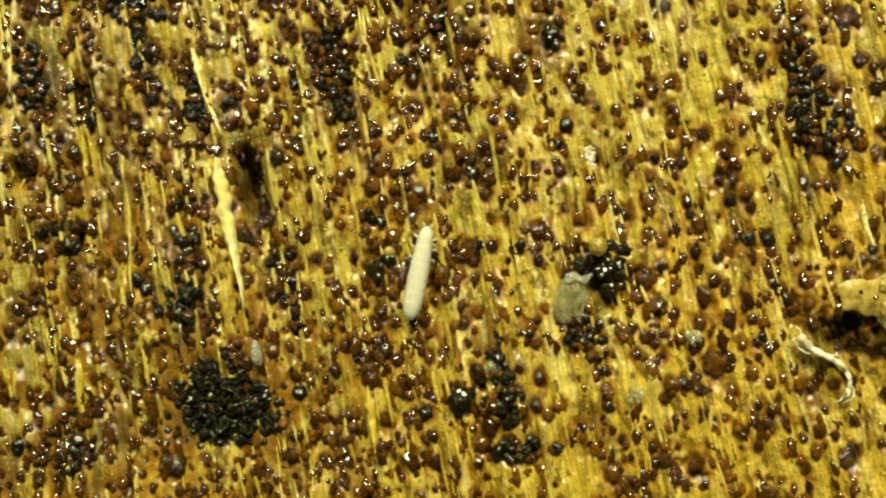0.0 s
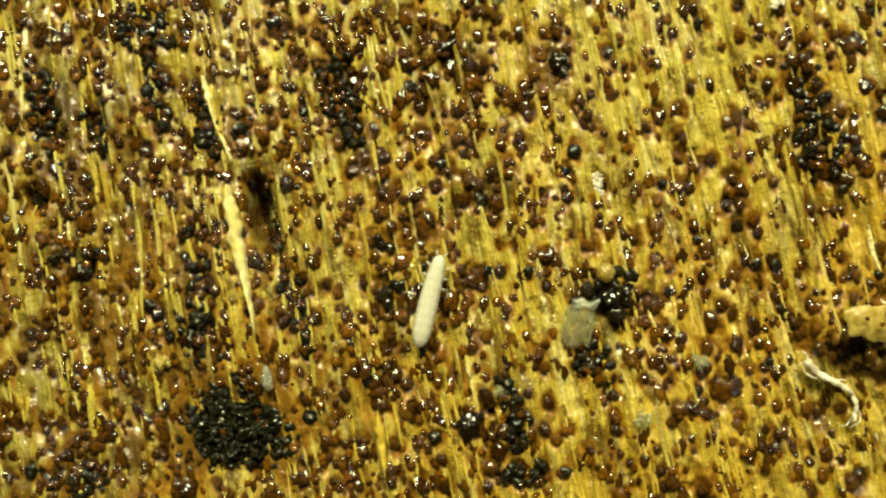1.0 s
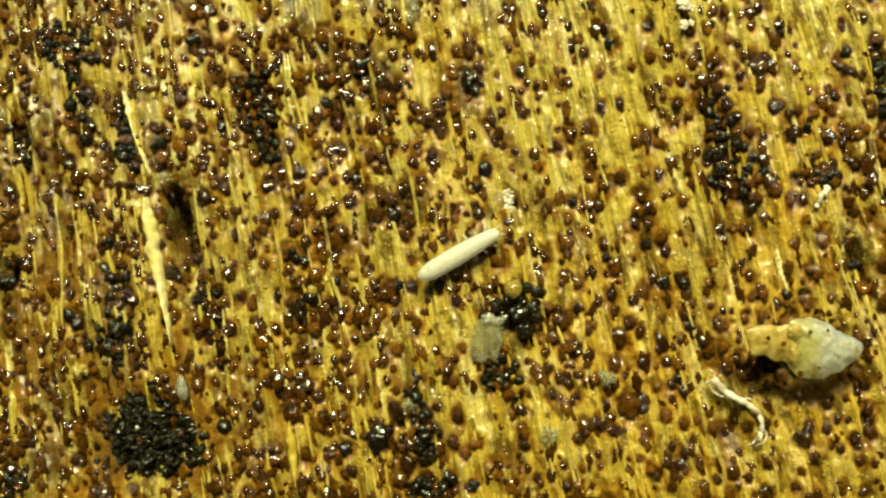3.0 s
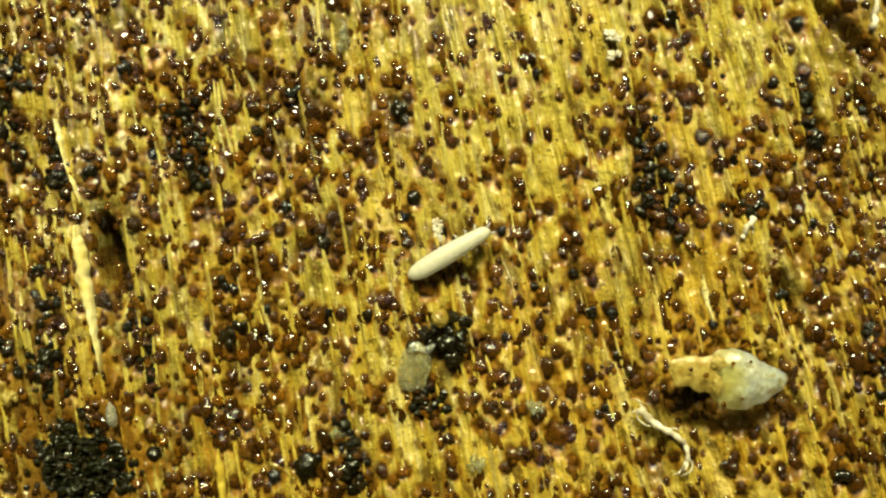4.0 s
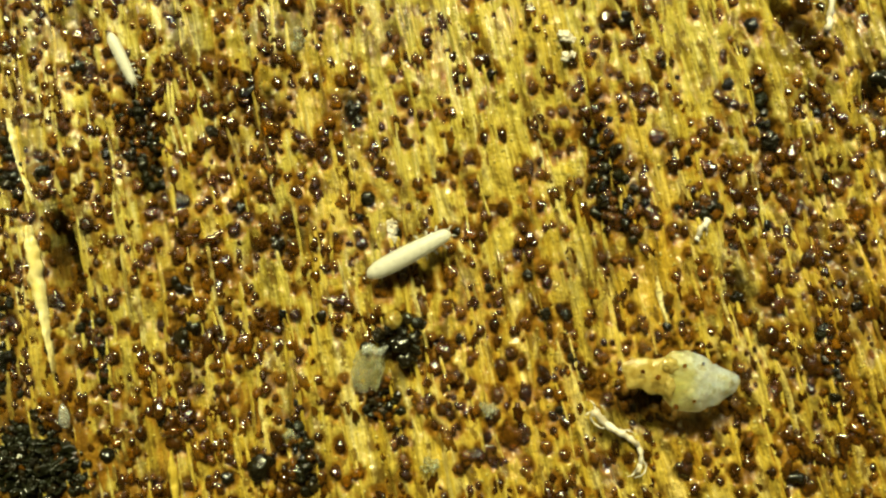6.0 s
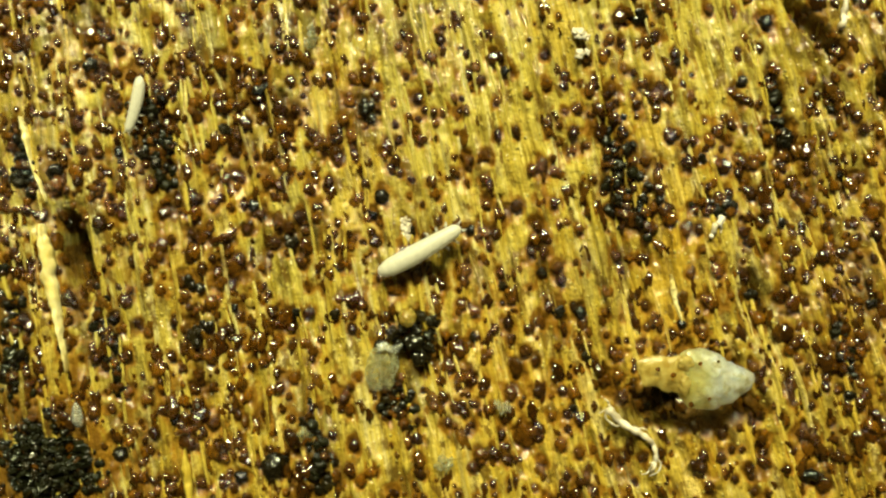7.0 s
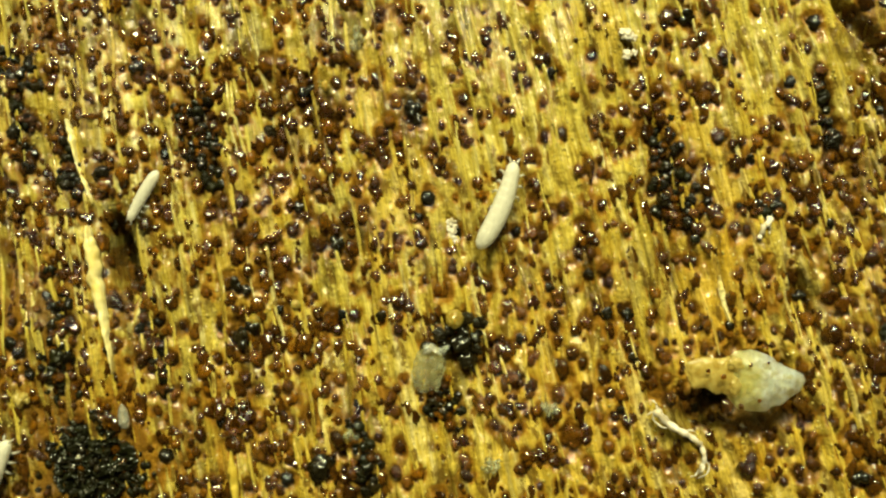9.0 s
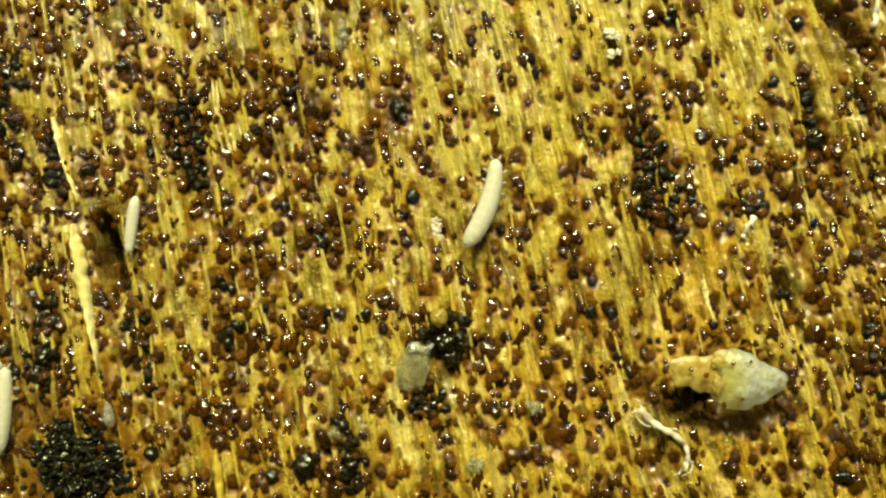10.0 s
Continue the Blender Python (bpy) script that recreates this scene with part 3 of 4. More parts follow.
# ---- single granules ----
scatter_granules([
    (-12.78, 3.03, 0.11, "brown"), (-12.95, 3.89, 0.16, "brown"), (-13.63, 3.84, 0.18, "brown"), (-13.99, 4.33, 0.16, "brown"), (-14.23, 1.47, 0.16, "brown"),
    (-13.69, 0.40, 0.27, "black"), (-13.19, 1.03, 0.18, "brown"), (-12.82, 1.14, 0.15, "brown"), (-12.58, 0.77, 0.21, "brown"), (-12.28, 0.46, 0.16, "brown"),
    (-12.02, 1.01, 0.13, "brown"), (-11.46, 1.54, 0.24, "brown"), (-11.19, 1.38, 0.17, "brown"), (-11.18, 0.02, 0.15, "brown"), (-10.59, 0.68, 0.12, "brown"),
    (-9.19, 1.75, 0.21, "black"), (-9.11, 1.47, 0.18, "brown"), (-9.03, 0.65, 0.17, "black"), (-8.42, 4.07, 0.19, "black"), (-8.18, 4.03, 0.17, "brown"),
    (-7.74, 0.83, 0.17, "brown"), (-7.80, 1.42, 0.10, "brown"), (-7.52, -0.19, 0.10, "brown"), (-7.45, 0.32, 0.12, "brown"), (-7.27, 0.14, 0.08, "brown"),
    (-7.03, -0.23, 0.13, "brown"), (-6.88, -0.08, 0.10, "brown"), (-6.19, 0.40, 0.17, "brown"), (-5.97, 0.32, 0.18, "brown"), (-5.76, -0.13, 0.08, "brown"),
    (-5.95, -0.33, 0.12, "brown"),
])
scatter_granules([
    (-5.34, -0.34, 0.31, "amber"), (-6.27, -0.64, 0.22, "black"), (-5.99, -0.77, 0.16, "black"), (-5.30, 1.73, 0.15, "amber"), (-5.25, 1.43, 0.08, "brown"),
    (-6.14, 2.17, 0.17, "amber"), (-6.33, 1.75, 0.13, "amber"), (-9.45, 0.84, 0.15, "amber"), (-10.45, -0.42, 0.18, "brown"), (-10.07, -0.42, 0.18, "brown"),
    (-5.82, 3.79, 0.13, "brown"), (-6.36, 3.87, 0.15, "brown"), (-6.55, 3.51, 0.12, "brown"), (-5.95, 3.19, 0.11, "amber"), (-7.51, 3.83, 0.16, "brown"),
    (-7.75, 4.38, 0.15, "brown"), (-12.63, 4.36, 0.15, "brown"), (-12.28, 3.51, 0.11, "brown"), (-10.31, 3.89, 0.15, "amber"), (-9.10, 3.62, 0.13, "amber"),
    (-8.80, 3.01, 0.15, "amber"), (-8.21, 2.15, 0.10, "brown"), (-8.03, 1.72, 0.08, "brown"), (-8.51, 2.22, 0.10, "brown"),
])
scatter_granules([
    (-4.17, 2.68, 0.21, "brown"), (-4.26, 3.04, 0.23, "brown"), (-4.67, 3.53, 0.22, "black"), (-3.92, 3.09, 0.15, "brown"), (-3.16, 3.74, 0.19, "brown"),
    (-2.88, 2.83, 0.12, "brown"), (-2.39, 3.12, 0.21, "black"), (-2.28, 2.88, 0.16, "black"), (-2.70, 2.47, 0.17, "brown"), (-3.49, 2.30, 0.08, "brown"),
    (-3.67, 2.30, 0.07, "brown"), (-1.87, 2.27, 0.18, "brown"), (-1.20, 2.44, 0.16, "brown"), (-1.38, 2.56, 0.15, "brown"), (-1.75, 1.97, 0.11, "brown"),
    (-2.06, 1.19, 0.16, "black"), (-2.25, 0.81, 0.13, "black"), (-0.98, 1.53, 0.11, "brown"), (-0.92, 1.27, 0.11, "brown"), (-0.50, 1.70, 0.13, "brown"),
    (0.16, 1.55, 0.15, "brown"), (-0.23, 3.86, 0.16, "brown"), (0.61, 3.87, 0.16, "black"), (-1.00, 4.17, 0.16, "brown"), (-1.31, 3.34, 0.16, "brown"),
    (1.08, 3.35, 0.10, "brown"), (-0.90, 2.79, 0.08, "brown"), (-3.62, 1.34, 0.13, "brown"), (-3.81, 0.80, 0.16, "brown"), (-4.09, 0.53, 0.18, "brown"),
    (-4.04, 0.24, 0.22, "black"),
])
scatter_granules([
    (-4.32, 0.65, 0.15, "brown"), (-3.70, 0.11, 0.22, "brown"), (-3.22, 0.22, 0.17, "brown"), (-2.86, 0.10, 0.15, "brown"), (-2.80, -0.26, 0.13, "brown"),
    (-3.18, -0.47, 0.11, "brown"), (-3.45, 0.76, 0.12, "brown"), (-4.28, 1.47, 0.12, "brown"), (-1.44, 0.44, 0.15, "black"), (-1.54, 0.12, 0.13, "amber"),
    (0.48, 0.82, 0.17, "brown"), (0.82, 0.98, 0.12, "brown"), (-0.16, 0.50, 0.15, "black"), (0.14, 0.47, 0.22, "amber"), (0.40, 0.40, 0.12, "brown"),
    (-0.28, 0.14, 0.11, "brown"), (1.64, 1.06, 0.13, "brown"), (1.34, 1.07, 0.13, "brown"), (1.65, 1.72, 0.12, "brown"), (2.01, 2.19, 0.13, "brown"),
    (2.48, 1.56, 0.08, "brown"), (1.16, 0.03, 0.16, "brown"), (1.21, 0.29, 0.12, "brown"), (2.17, 0.52, 0.10, "brown"), (1.68, -0.31, 0.13, "brown"),
    (1.77, -0.58, 0.12, "brown"), (0.54, -0.71, 0.11, "black"), (-0.29, -0.64, 0.10, "brown"), (-0.81, -0.69, 0.17, "brown"), (-1.01, -0.57, 0.11, "brown"),
    (-1.77, -0.74, 0.21, "amber"),
])
scatter_granules([
    (-1.54, -0.32, 0.13, "brown"), (2.35, 0.87, 0.11, "brown"), (3.51, 3.60, 0.16, "brown"), (3.78, 3.29, 0.18, "brown"), (4.09, 2.45, 0.13, "black"),
    (4.34, 4.11, 0.16, "brown"), (3.39, 3.12, 0.15, "brown"), (3.58, -0.17, 0.10, "brown"), (3.24, 0.74, 0.27, "amber"), (2.33, 4.10, 0.13, "brown"),
])
scatter_granules([
    (-13.60, -1.16, 0.18, "brown"), (-13.56, -2.38, 0.11, "brown"), (-12.63, -1.97, 0.15, "brown"), (-13.88, -2.77, 0.16, "amber"), (-12.45, -2.52, 0.12, "brown"),
    (-12.95, -2.76, 0.11, "brown"), (-12.52, -2.95, 0.15, "brown"), (-12.38, -3.16, 0.16, "brown"), (-11.15, -1.93, 0.18, "black"), (-10.96, -2.13, 0.16, "black"),
    (-11.34, -2.32, 0.15, "brown"), (-11.47, -2.56, 0.13, "amber"), (-9.07, -2.10, 0.13, "black"), (-8.35, -2.33, 0.15, "brown"), (-8.10, -2.48, 0.16, "brown"),
    (-7.80, -2.61, 0.15, "brown"), (-7.61, -2.22, 0.11, "brown"), (-6.94, -2.23, 0.13, "amber"), (-7.63, -3.07, 0.17, "brown"), (-6.12, -1.81, 0.28, "black"),
    (-5.88, -1.59, 0.22, "black"), (-5.78, -2.25, 0.18, "brown"), (-6.04, -2.63, 0.16, "brown"), (-6.14, -2.99, 0.17, "brown"), (-6.84, -3.45, 0.13, "brown"),
    (-6.54, -3.59, 0.17, "black"), (-6.15, -3.36, 0.16, "black"), (-6.42, -3.74, 0.15, "brown"), (-6.57, -1.51, 0.12, "brown"), (-6.28, -4.13, 0.22, "brown"),
    (-6.04, -4.21, 0.16, "amber"),
])
scatter_granules([
    (-11.05, -4.49, 0.17, "brown"), (-13.23, -4.53, 0.13, "brown"), (-13.66, -4.40, 0.11, "brown"), (-12.17, -4.05, 0.15, "brown"), (-12.11, -4.54, 0.11, "brown"),
    (-7.83, -4.41, 0.17, "black"), (-7.03, -3.93, 0.12, "brown"), (-5.69, -3.70, 0.15, "brown"), (-5.11, -4.86, 0.17, "black"), (-6.94, -5.63, 0.21, "brown"),
    (-7.19, -5.93, 0.15, "brown"), (-5.24, -5.89, 0.15, "brown"), (-11.84, -5.70, 0.11, "brown"), (-10.49, -5.96, 0.22, "brown"), (-8.04, -5.74, 0.21, "brown"),
    (-7.72, -5.74, 0.18, "brown"), (-14.28, -4.45, 0.22, "brown"), (-14.40, -4.09, 0.18, "brown"), (-14.36, -2.25, 0.13, "brown"), (-7.20, -3.20, 0.12, "amber"),
    (-7.42, -1.56, 0.13, "brown"), (-7.12, -1.74, 0.10, "brown"), (-6.64, -2.24, 0.11, "brown"), (-5.51, -3.46, 0.13, "brown"), (-5.40, -4.19, 0.15, "brown"),
    (-7.29, -4.90, 0.16, "brown"), (-6.69, -5.15, 0.13, "brown"), (-5.96, -5.03, 0.15, "brown"),
])
scatter_granules([
    (-4.15, -1.42, 0.22, "brown"), (-4.43, -1.57, 0.15, "brown"), (-3.66, -1.31, 0.13, "brown"), (-3.18, -1.44, 0.15, "brown"), (-2.75, -0.99, 0.16, "brown"),
    (-2.69, -1.35, 0.13, "brown"), (-3.73, -1.97, 0.12, "brown"), (-3.56, -2.28, 0.13, "brown"), (-3.14, -2.71, 0.10, "brown"), (-2.85, -3.07, 0.18, "brown"),
    (-2.77, -3.38, 0.12, "brown"), (-4.47, -3.02, 0.11, "brown"), (-4.60, -3.53, 0.16, "brown"), (-3.51, -3.31, 0.13, "brown"), (-4.38, -4.59, 0.27, "black"),
    (-4.16, -4.47, 0.15, "black"), (-3.65, -4.72, 0.18, "brown"), (-4.33, -5.35, 0.10, "brown"), (-3.05, -4.82, 0.12, "brown"), (-2.74, -4.70, 0.15, "brown"),
    (-2.50, -4.91, 0.12, "brown"), (-2.68, -4.16, 0.15, "brown"), (-2.27, -4.71, 0.12, "brown"), (-1.80, -5.20, 0.13, "brown"), (-0.32, -2.66, 0.22, "amber"),
    (-0.64, -2.44, 0.18, "amber"), (-0.93, -3.28, 0.10, "brown"), (-0.75, -3.10, 0.12, "brown"), (-0.27, -3.41, 0.11, "brown"), (-0.63, -3.67, 0.13, "brown"),
    (-0.10, -3.67, 0.07, "brown"),
])
scatter_granules([
    (0.27, -3.32, 0.11, "brown"), (-0.06, -1.27, 0.11, "brown"), (-0.07, -1.80, 0.12, "black"), (0.35, -1.64, 0.13, "brown"), (0.66, -1.50, 0.12, "brown"),
    (0.72, -1.04, 0.15, "brown"), (1.09, -1.62, 0.12, "brown"), (1.73, -1.27, 0.17, "black"), (2.20, -1.28, 0.16, "black"), (2.32, -2.19, 0.13, "black"),
    (2.46, -2.39, 0.12, "brown"), (2.60, -2.51, 0.11, "brown"), (2.72, -2.73, 0.17, "brown"), (2.98, -2.61, 0.12, "brown"), (3.07, -3.04, 0.15, "brown"),
    (2.96, -2.19, 0.13, "brown"), (2.05, -3.32, 0.13, "black"), (1.92, -3.46, 0.13, "brown"), (2.18, -3.58, 0.15, "brown"), (1.82, -2.95, 0.11, "brown"),
    (2.17, -4.28, 0.11, "brown"), (0.99, -3.90, 0.27, "amber"), (0.39, -4.26, 0.19, "brown"), (0.65, -4.38, 0.15, "brown"), (0.51, -3.90, 0.13, "brown"),
    (1.27, -3.79, 0.12, "brown"), (0.59, -5.97, 0.25, "brown"), (3.11, -4.47, 0.15, "brown"), (3.17, -5.79, 0.12, "brown"), (3.93, -5.76, 0.15, "black"),
    (1.79, -5.11, 0.11, "brown"),
])
scatter_granules([
    (2.09, -5.12, 0.11, "brown"), (1.49, -5.23, 0.10, "brown"), (0.00, -5.22, 0.08, "brown"), (-0.66, -5.39, 0.11, "brown"), (-0.33, -5.60, 0.12, "brown"),
    (-0.07, -5.84, 0.16, "brown"), (-1.64, -2.79, 0.13, "brown"), (-4.03, -5.90, 0.16, "brown"), (-1.25, -4.72, 0.12, "brown"), (-1.30, -4.00, 0.11, "brown"),
    (1.38, -4.45, 0.10, "brown"), (3.66, -3.34, 0.15, "black"),
])
scatter_granules([
    (3.44, 5.01, 0.24, "black"), (6.07, 4.87, 0.19, "black"), (4.90, 5.18, 0.12, "brown"), (5.37, 5.09, 0.13, "brown"), (5.66, 4.58, 0.08, "brown"),
    (7.68, 4.32, 0.22, "brown"), (5.60, 3.62, 0.13, "black"), (4.13, 4.17, 0.08, "brown"), (6.54, 2.43, 0.24, "black"), (6.13, 2.43, 0.11, "brown"),
    (4.54, 2.37, 0.08, "brown"), (4.07, 2.49, 0.15, "brown"), (5.31, 2.40, 0.16, "amber"), (7.48, 3.02, 0.10, "black"), (7.77, 3.02, 0.13, "brown"),
    (8.70, 3.72, 0.27, "black"), (8.84, 2.46, 0.18, "amber"), (8.76, 3.19, 0.15, "brown"), (7.71, 1.65, 0.15, "black"), (7.91, 1.47, 0.18, "amber"),
    (6.19, 1.36, 0.21, "amber"), (5.24, 1.84, 0.19, "brown"), (5.55, 1.70, 0.11, "brown"), (4.72, 1.97, 0.13, "black"), (6.02, 2.01, 0.11, "brown"),
    (5.08, 1.06, 0.16, "brown"), (4.84, 0.88, 0.13, "brown"), (5.31, 1.24, 0.12, "brown"), (7.42, 0.82, 0.10, "brown"), (6.43, 0.64, 0.13, "black"),
    (6.02, 0.64, 0.12, "brown"),
])
scatter_granules([
    (5.66, 0.46, 0.16, "amber"), (8.30, 0.85, 0.19, "brown"), (6.08, 0.11, 0.16, "brown"), (6.66, 0.05, 0.16, "brown"), (5.08, -0.37, 0.16, "brown"),
    (5.61, -0.49, 0.15, "brown"), (5.84, -0.90, 0.17, "black"), (6.43, -0.90, 0.22, "amber"), (6.66, -1.08, 0.22, "amber"), (7.42, 0.11, 0.16, "brown"),
    (7.68, -0.01, 0.12, "brown"), (8.24, -1.07, 0.16, "black"), (8.53, -1.19, 0.23, "amber"), (8.82, -1.54, 0.18, "brown"), (4.31, -1.51, 0.12, "black"),
    (4.78, -1.74, 0.12, "brown"), (6.66, -1.91, 0.12, "brown"), (6.56, -2.05, 0.11, "brown"), (7.80, -1.90, 0.12, "brown"), (6.60, -2.56, 0.13, "brown"),
    (6.67, -2.81, 0.23, "brown"), (8.35, -3.38, 0.10, "brown"), (6.78, -3.81, 0.18, "brown"), (6.98, -4.66, 0.22, "black"), (6.63, -4.19, 0.13, "brown"),
    (6.02, -4.43, 0.18, "brown"), (5.76, -4.55, 0.15, "brown"), (7.54, -4.27, 0.12, "brown"), (5.14, -4.36, 0.12, "brown"), (4.78, -4.30, 0.12, "brown"),
    (7.01, -3.21, 0.07, "brown"),
])
scatter_granules([
    (8.01, -2.73, 0.11, "brown"), (8.59, -0.12, 0.13, "brown"), (8.12, 2.60, 0.11, "brown"), (7.07, 3.67, 0.11, "brown"),
])

scatter_granules([
    (-5.52, 1.62, 0.17, "amber"), (-5.17, 1.62, 0.13, "amber"), (-5.30, 2.23, 0.21, "brown"), (-4.78, 3.40, 0.21, "brown"), (-6.48, 2.99, 0.12, "brown"),
    (-7.81, 2.20, 0.16, "black"), (-6.78, 0.89, 0.17, "brown"), (-6.16, 0.89, 0.21, "brown"), (-4.53, 1.52, 0.18, "brown"), (-3.21, 1.54, 0.11, "brown"),
    (-4.90, 1.03, 0.15, "black"), (-4.72, 0.85, 0.15, "brown"), (-3.43, 0.97, 0.16, "brown"), (-5.52, 2.68, 0.15, "black"), (-5.03, 2.80, 0.15, "brown"),
    (-5.64, 3.47, 0.11, "brown"), (-5.21, 3.16, 0.11, "brown"), (-4.05, 3.70, 0.11, "amber"), (1.48, 3.59, 0.11, "brown"), (0.43, 3.24, 0.10, "brown"),
    (1.50, 2.81, 0.11, "brown"), (1.74, 2.69, 0.07, "brown"), (2.04, 2.55, 0.12, "brown"), (0.81, 2.60, 0.12, "amber"), (2.12, 3.05, 0.11, "brown"),
    (2.63, 2.63, 0.22, "brown"), (1.41, 1.85, 0.16, "brown"), (1.15, 1.76, 0.12, "brown"), (3.63, 3.33, 0.15, "brown"), (3.99, 3.33, 0.16, "brown"),
])
scatter_granules([
    (4.22, 2.53, 0.09, "brown"), (4.40, 2.32, 0.10, "brown"), (4.92, 2.37, 0.12, "amber"), (4.48, 1.92, 0.15, "brown"), (5.04, 1.90, 0.18, "brown"),
    (4.19, 4.04, 0.09, "black"), (4.52, 3.77, 0.06, "black"), (3.87, 3.51, 0.11, "brown"), (-5.33, -1.22, 0.15, "black"), (-5.14, -1.40, 0.15, "brown"),
    (-3.92, -1.33, 0.15, "black"), (-4.04, -1.64, 0.12, "brown"), (-3.07, -1.33, 0.15, "black"), (-2.58, -0.97, 0.18, "brown"), (-2.46, -1.15, 0.12, "amber"),
    (-2.70, -1.61, 0.11, "amber"), (-2.40, -1.61, 0.06, "brown"), (-3.31, -1.63, 0.07, "brown"), (-3.37, -1.90, 0.09, "brown"), (-3.55, -2.12, 0.11, "brown"),
    (-4.53, -2.24, 0.17, "brown"), (-5.33, -2.19, 0.10, "amber"), (-5.04, -2.07, 0.10, "amber"), (-4.90, -2.49, 0.09, "brown"), (-5.14, -2.86, 0.11, "brown"),
    (-5.02, -3.64, 0.11, "brown"), (-1.91, -2.95, 0.22, "amber"), (-1.79, -3.43, 0.22, "brown"), (-3.98, -2.73, 0.12, "brown"), (0.49, -0.42, 0.15, "amber"),
])
scatter_granules([
    (0.19, -1.02, 0.16, "brown"), (1.56, -1.14, 0.16, "brown"), (1.38, -0.42, 0.12, "black"), (2.04, -1.13, 0.10, "brown"), (3.22, -1.19, 0.17, "amber"),
    (3.57, -1.13, 0.11, "brown"), (2.86, -2.08, 0.09, "brown"), (2.15, -1.91, 0.13, "brown"), (1.03, -2.09, 0.12, "amber"), (1.80, -1.61, 0.12, "amber"),
    (1.32, -1.49, 0.16, "amber"), (3.45, -2.02, 0.11, "brown"), (2.98, -1.85, 0.07, "brown"), (2.75, -0.83, 0.12, "brown"), (3.10, -0.30, 0.15, "amber"),
    (3.45, -0.12, 0.09, "brown"), (0.13, -2.28, 0.10, "brown"),
])


# ---- elongated brown fragments ----
def fragment(ax, ay, bx, by, r, seed, mat):
    n = 9
    pts = []
    for k in range(n):
        s = k / (n - 1)
        x, y = ax + (bx - ax) * s, ay + (by - ay) * s
        x, y = x + 0.05 * math.sin(5 * s + seed), y + 0.05 * math.cos(4 * s + seed)
        pts.append((x, y, height_at(x, y) * 0.7 + 0.03 + 0.03 * math.sin(7 * s + seed)))
    radii = [r * (0.35 + 0.75 * math.sin(math.pi * (0.12 + 0.76 * k / (n - 1)))) * (0.8 + 0.28 * math.sin(k * 2.3 + seed)) for k in range(n)]
    ob = part("bark_fragment", sweep(pts, radii, 10, 0.7), mat)
    tagged(ob, "long glossy brown bark fragment lying on the wood", "bark fragment", "bark fragments")


for k, row in enumerate([(-5.81, 0.17, -5.20, 0.55, 0.10), (-9.78, 3.01, -8.86, 3.11, 0.09), (-10.49, 0.98, -9.75, 0.91, 0.08),
                         (-12.69, -5.02, -12.06, -4.66, 0.09), (-6.33, -5.70, -5.84, -5.46, 0.10), (-6.55, -4.00, -6.00, -3.76, 0.10)]):
    fragment(*row, k, BEADS["amber"] if k in (0, 5) else BEADS["brown"])


# ---- bright splinters and slivers ----
def ragged(points, widths, thick, seed, n=70):
    """A flat strip of torn wood along a line, its edges frayed and its back ribbed; widths in millimetres from end to end."""
    line = spline([(x, y, 0) for x, y in points], n)
    CLEAR.extend((p.x, p.y, 0.08) for p in line[::6])
    bm = bmesh.new()
    rows, across = [], 9
    for k, p in enumerate(line):
        s = k / (n - 1) * (len(widths) - 1)
        i = min(int(s), len(widths) - 2)
        w = widths[i] + (widths[i + 1] - widths[i]) * (s - i)
        d = (line[min(k + 1, n - 1)] - line[max(k - 1, 0)]).normalized()
        side = Vector((d.y, -d.x, 0))
        low = 0.6 * height_at(p.x, p.y) + 0.05
        top, under = [], []
        for j in range(across):
            e = 2 * j / (across - 1) - 1
            fray = 1 + 0.55 * noise.noise(Vector((k * 0.21, 3.0 * (e > 0) + seed, 0)))
            q = p + side * e * 0.5 * w * fray
            rib = 0.5 * noise.noise(Vector((e * 4.0, k * 0.05, seed))) + 0.25 * noise.noise(Vector((e * 9.0, k * 0.25, seed)))
            z = low + thick * (1 - e * e) * (0.8 + rib)
            top.append(bm.verts.new(Vector((q.x, q.y, z)) * MM))
            under.append(bm.verts.new(Vector((q.x, q.y, low - 0.06)) * MM))
        rows.append(top + under[::-1])
    for a, b in zip(rows, rows[1:]):
        m = len(a)
        for j in range(m):
            bm.faces.new((a[j], a[(j + 1) % m], b[(j + 1) % m], b[j]))
    bm.faces.new(rows[0][::-1])
    bm.faces.new(rows[-1])
    bmesh.ops.recalc_face_normals(bm, faces=bm.faces)
    return bm


def splinters():
    ob = part("wood_splinter", ragged([(-9.46, 0.62), (-9.40, 0.15), (-9.28, -0.62), (-9.15, -1.35), (-9.0, -2.05), (-8.92, -2.6)], [0.08, 0.30, 0.33, 0.22, 0.10, 0.02], 0.20, 3.0), SPLINTER)
    tagged(ob, "bright cream yellow splinter lifted beside a dark crack", "splinter", "splinters")
    ob = part("wood_splinter", ragged([(-9.97, 2.95), (-9.88, 2.62), (-9.72, 2.0), (-9.50, 1.5), (-9.35, 1.1)], [0.05, 0.17, 0.08, 0.09, 0.03], 0.12, 5.0), SPLINTER)
    tagged(ob, "thin curved pale splinter lifted from the rotten wood", "splinter", "splinters")
    for k, (line, w) in enumerate([([(4.10, -0.45), (4.16, -0.9), (4.32, -1.45)], 0.15), ([(-6.33, -4.25), (-6.26, -4.9), (-6.18, -5.7)], 0.20)]):
        ob = part("wood_splinter", ragged(line, [0.02, w, w * 0.9, 0.03], 0.09, 11.0 + k, 40), (SPLINTER, FIBRE)[k])
        tagged(ob, "short pale yellow sliver standing out of the wood", "splinter", "splinters")


splinters()


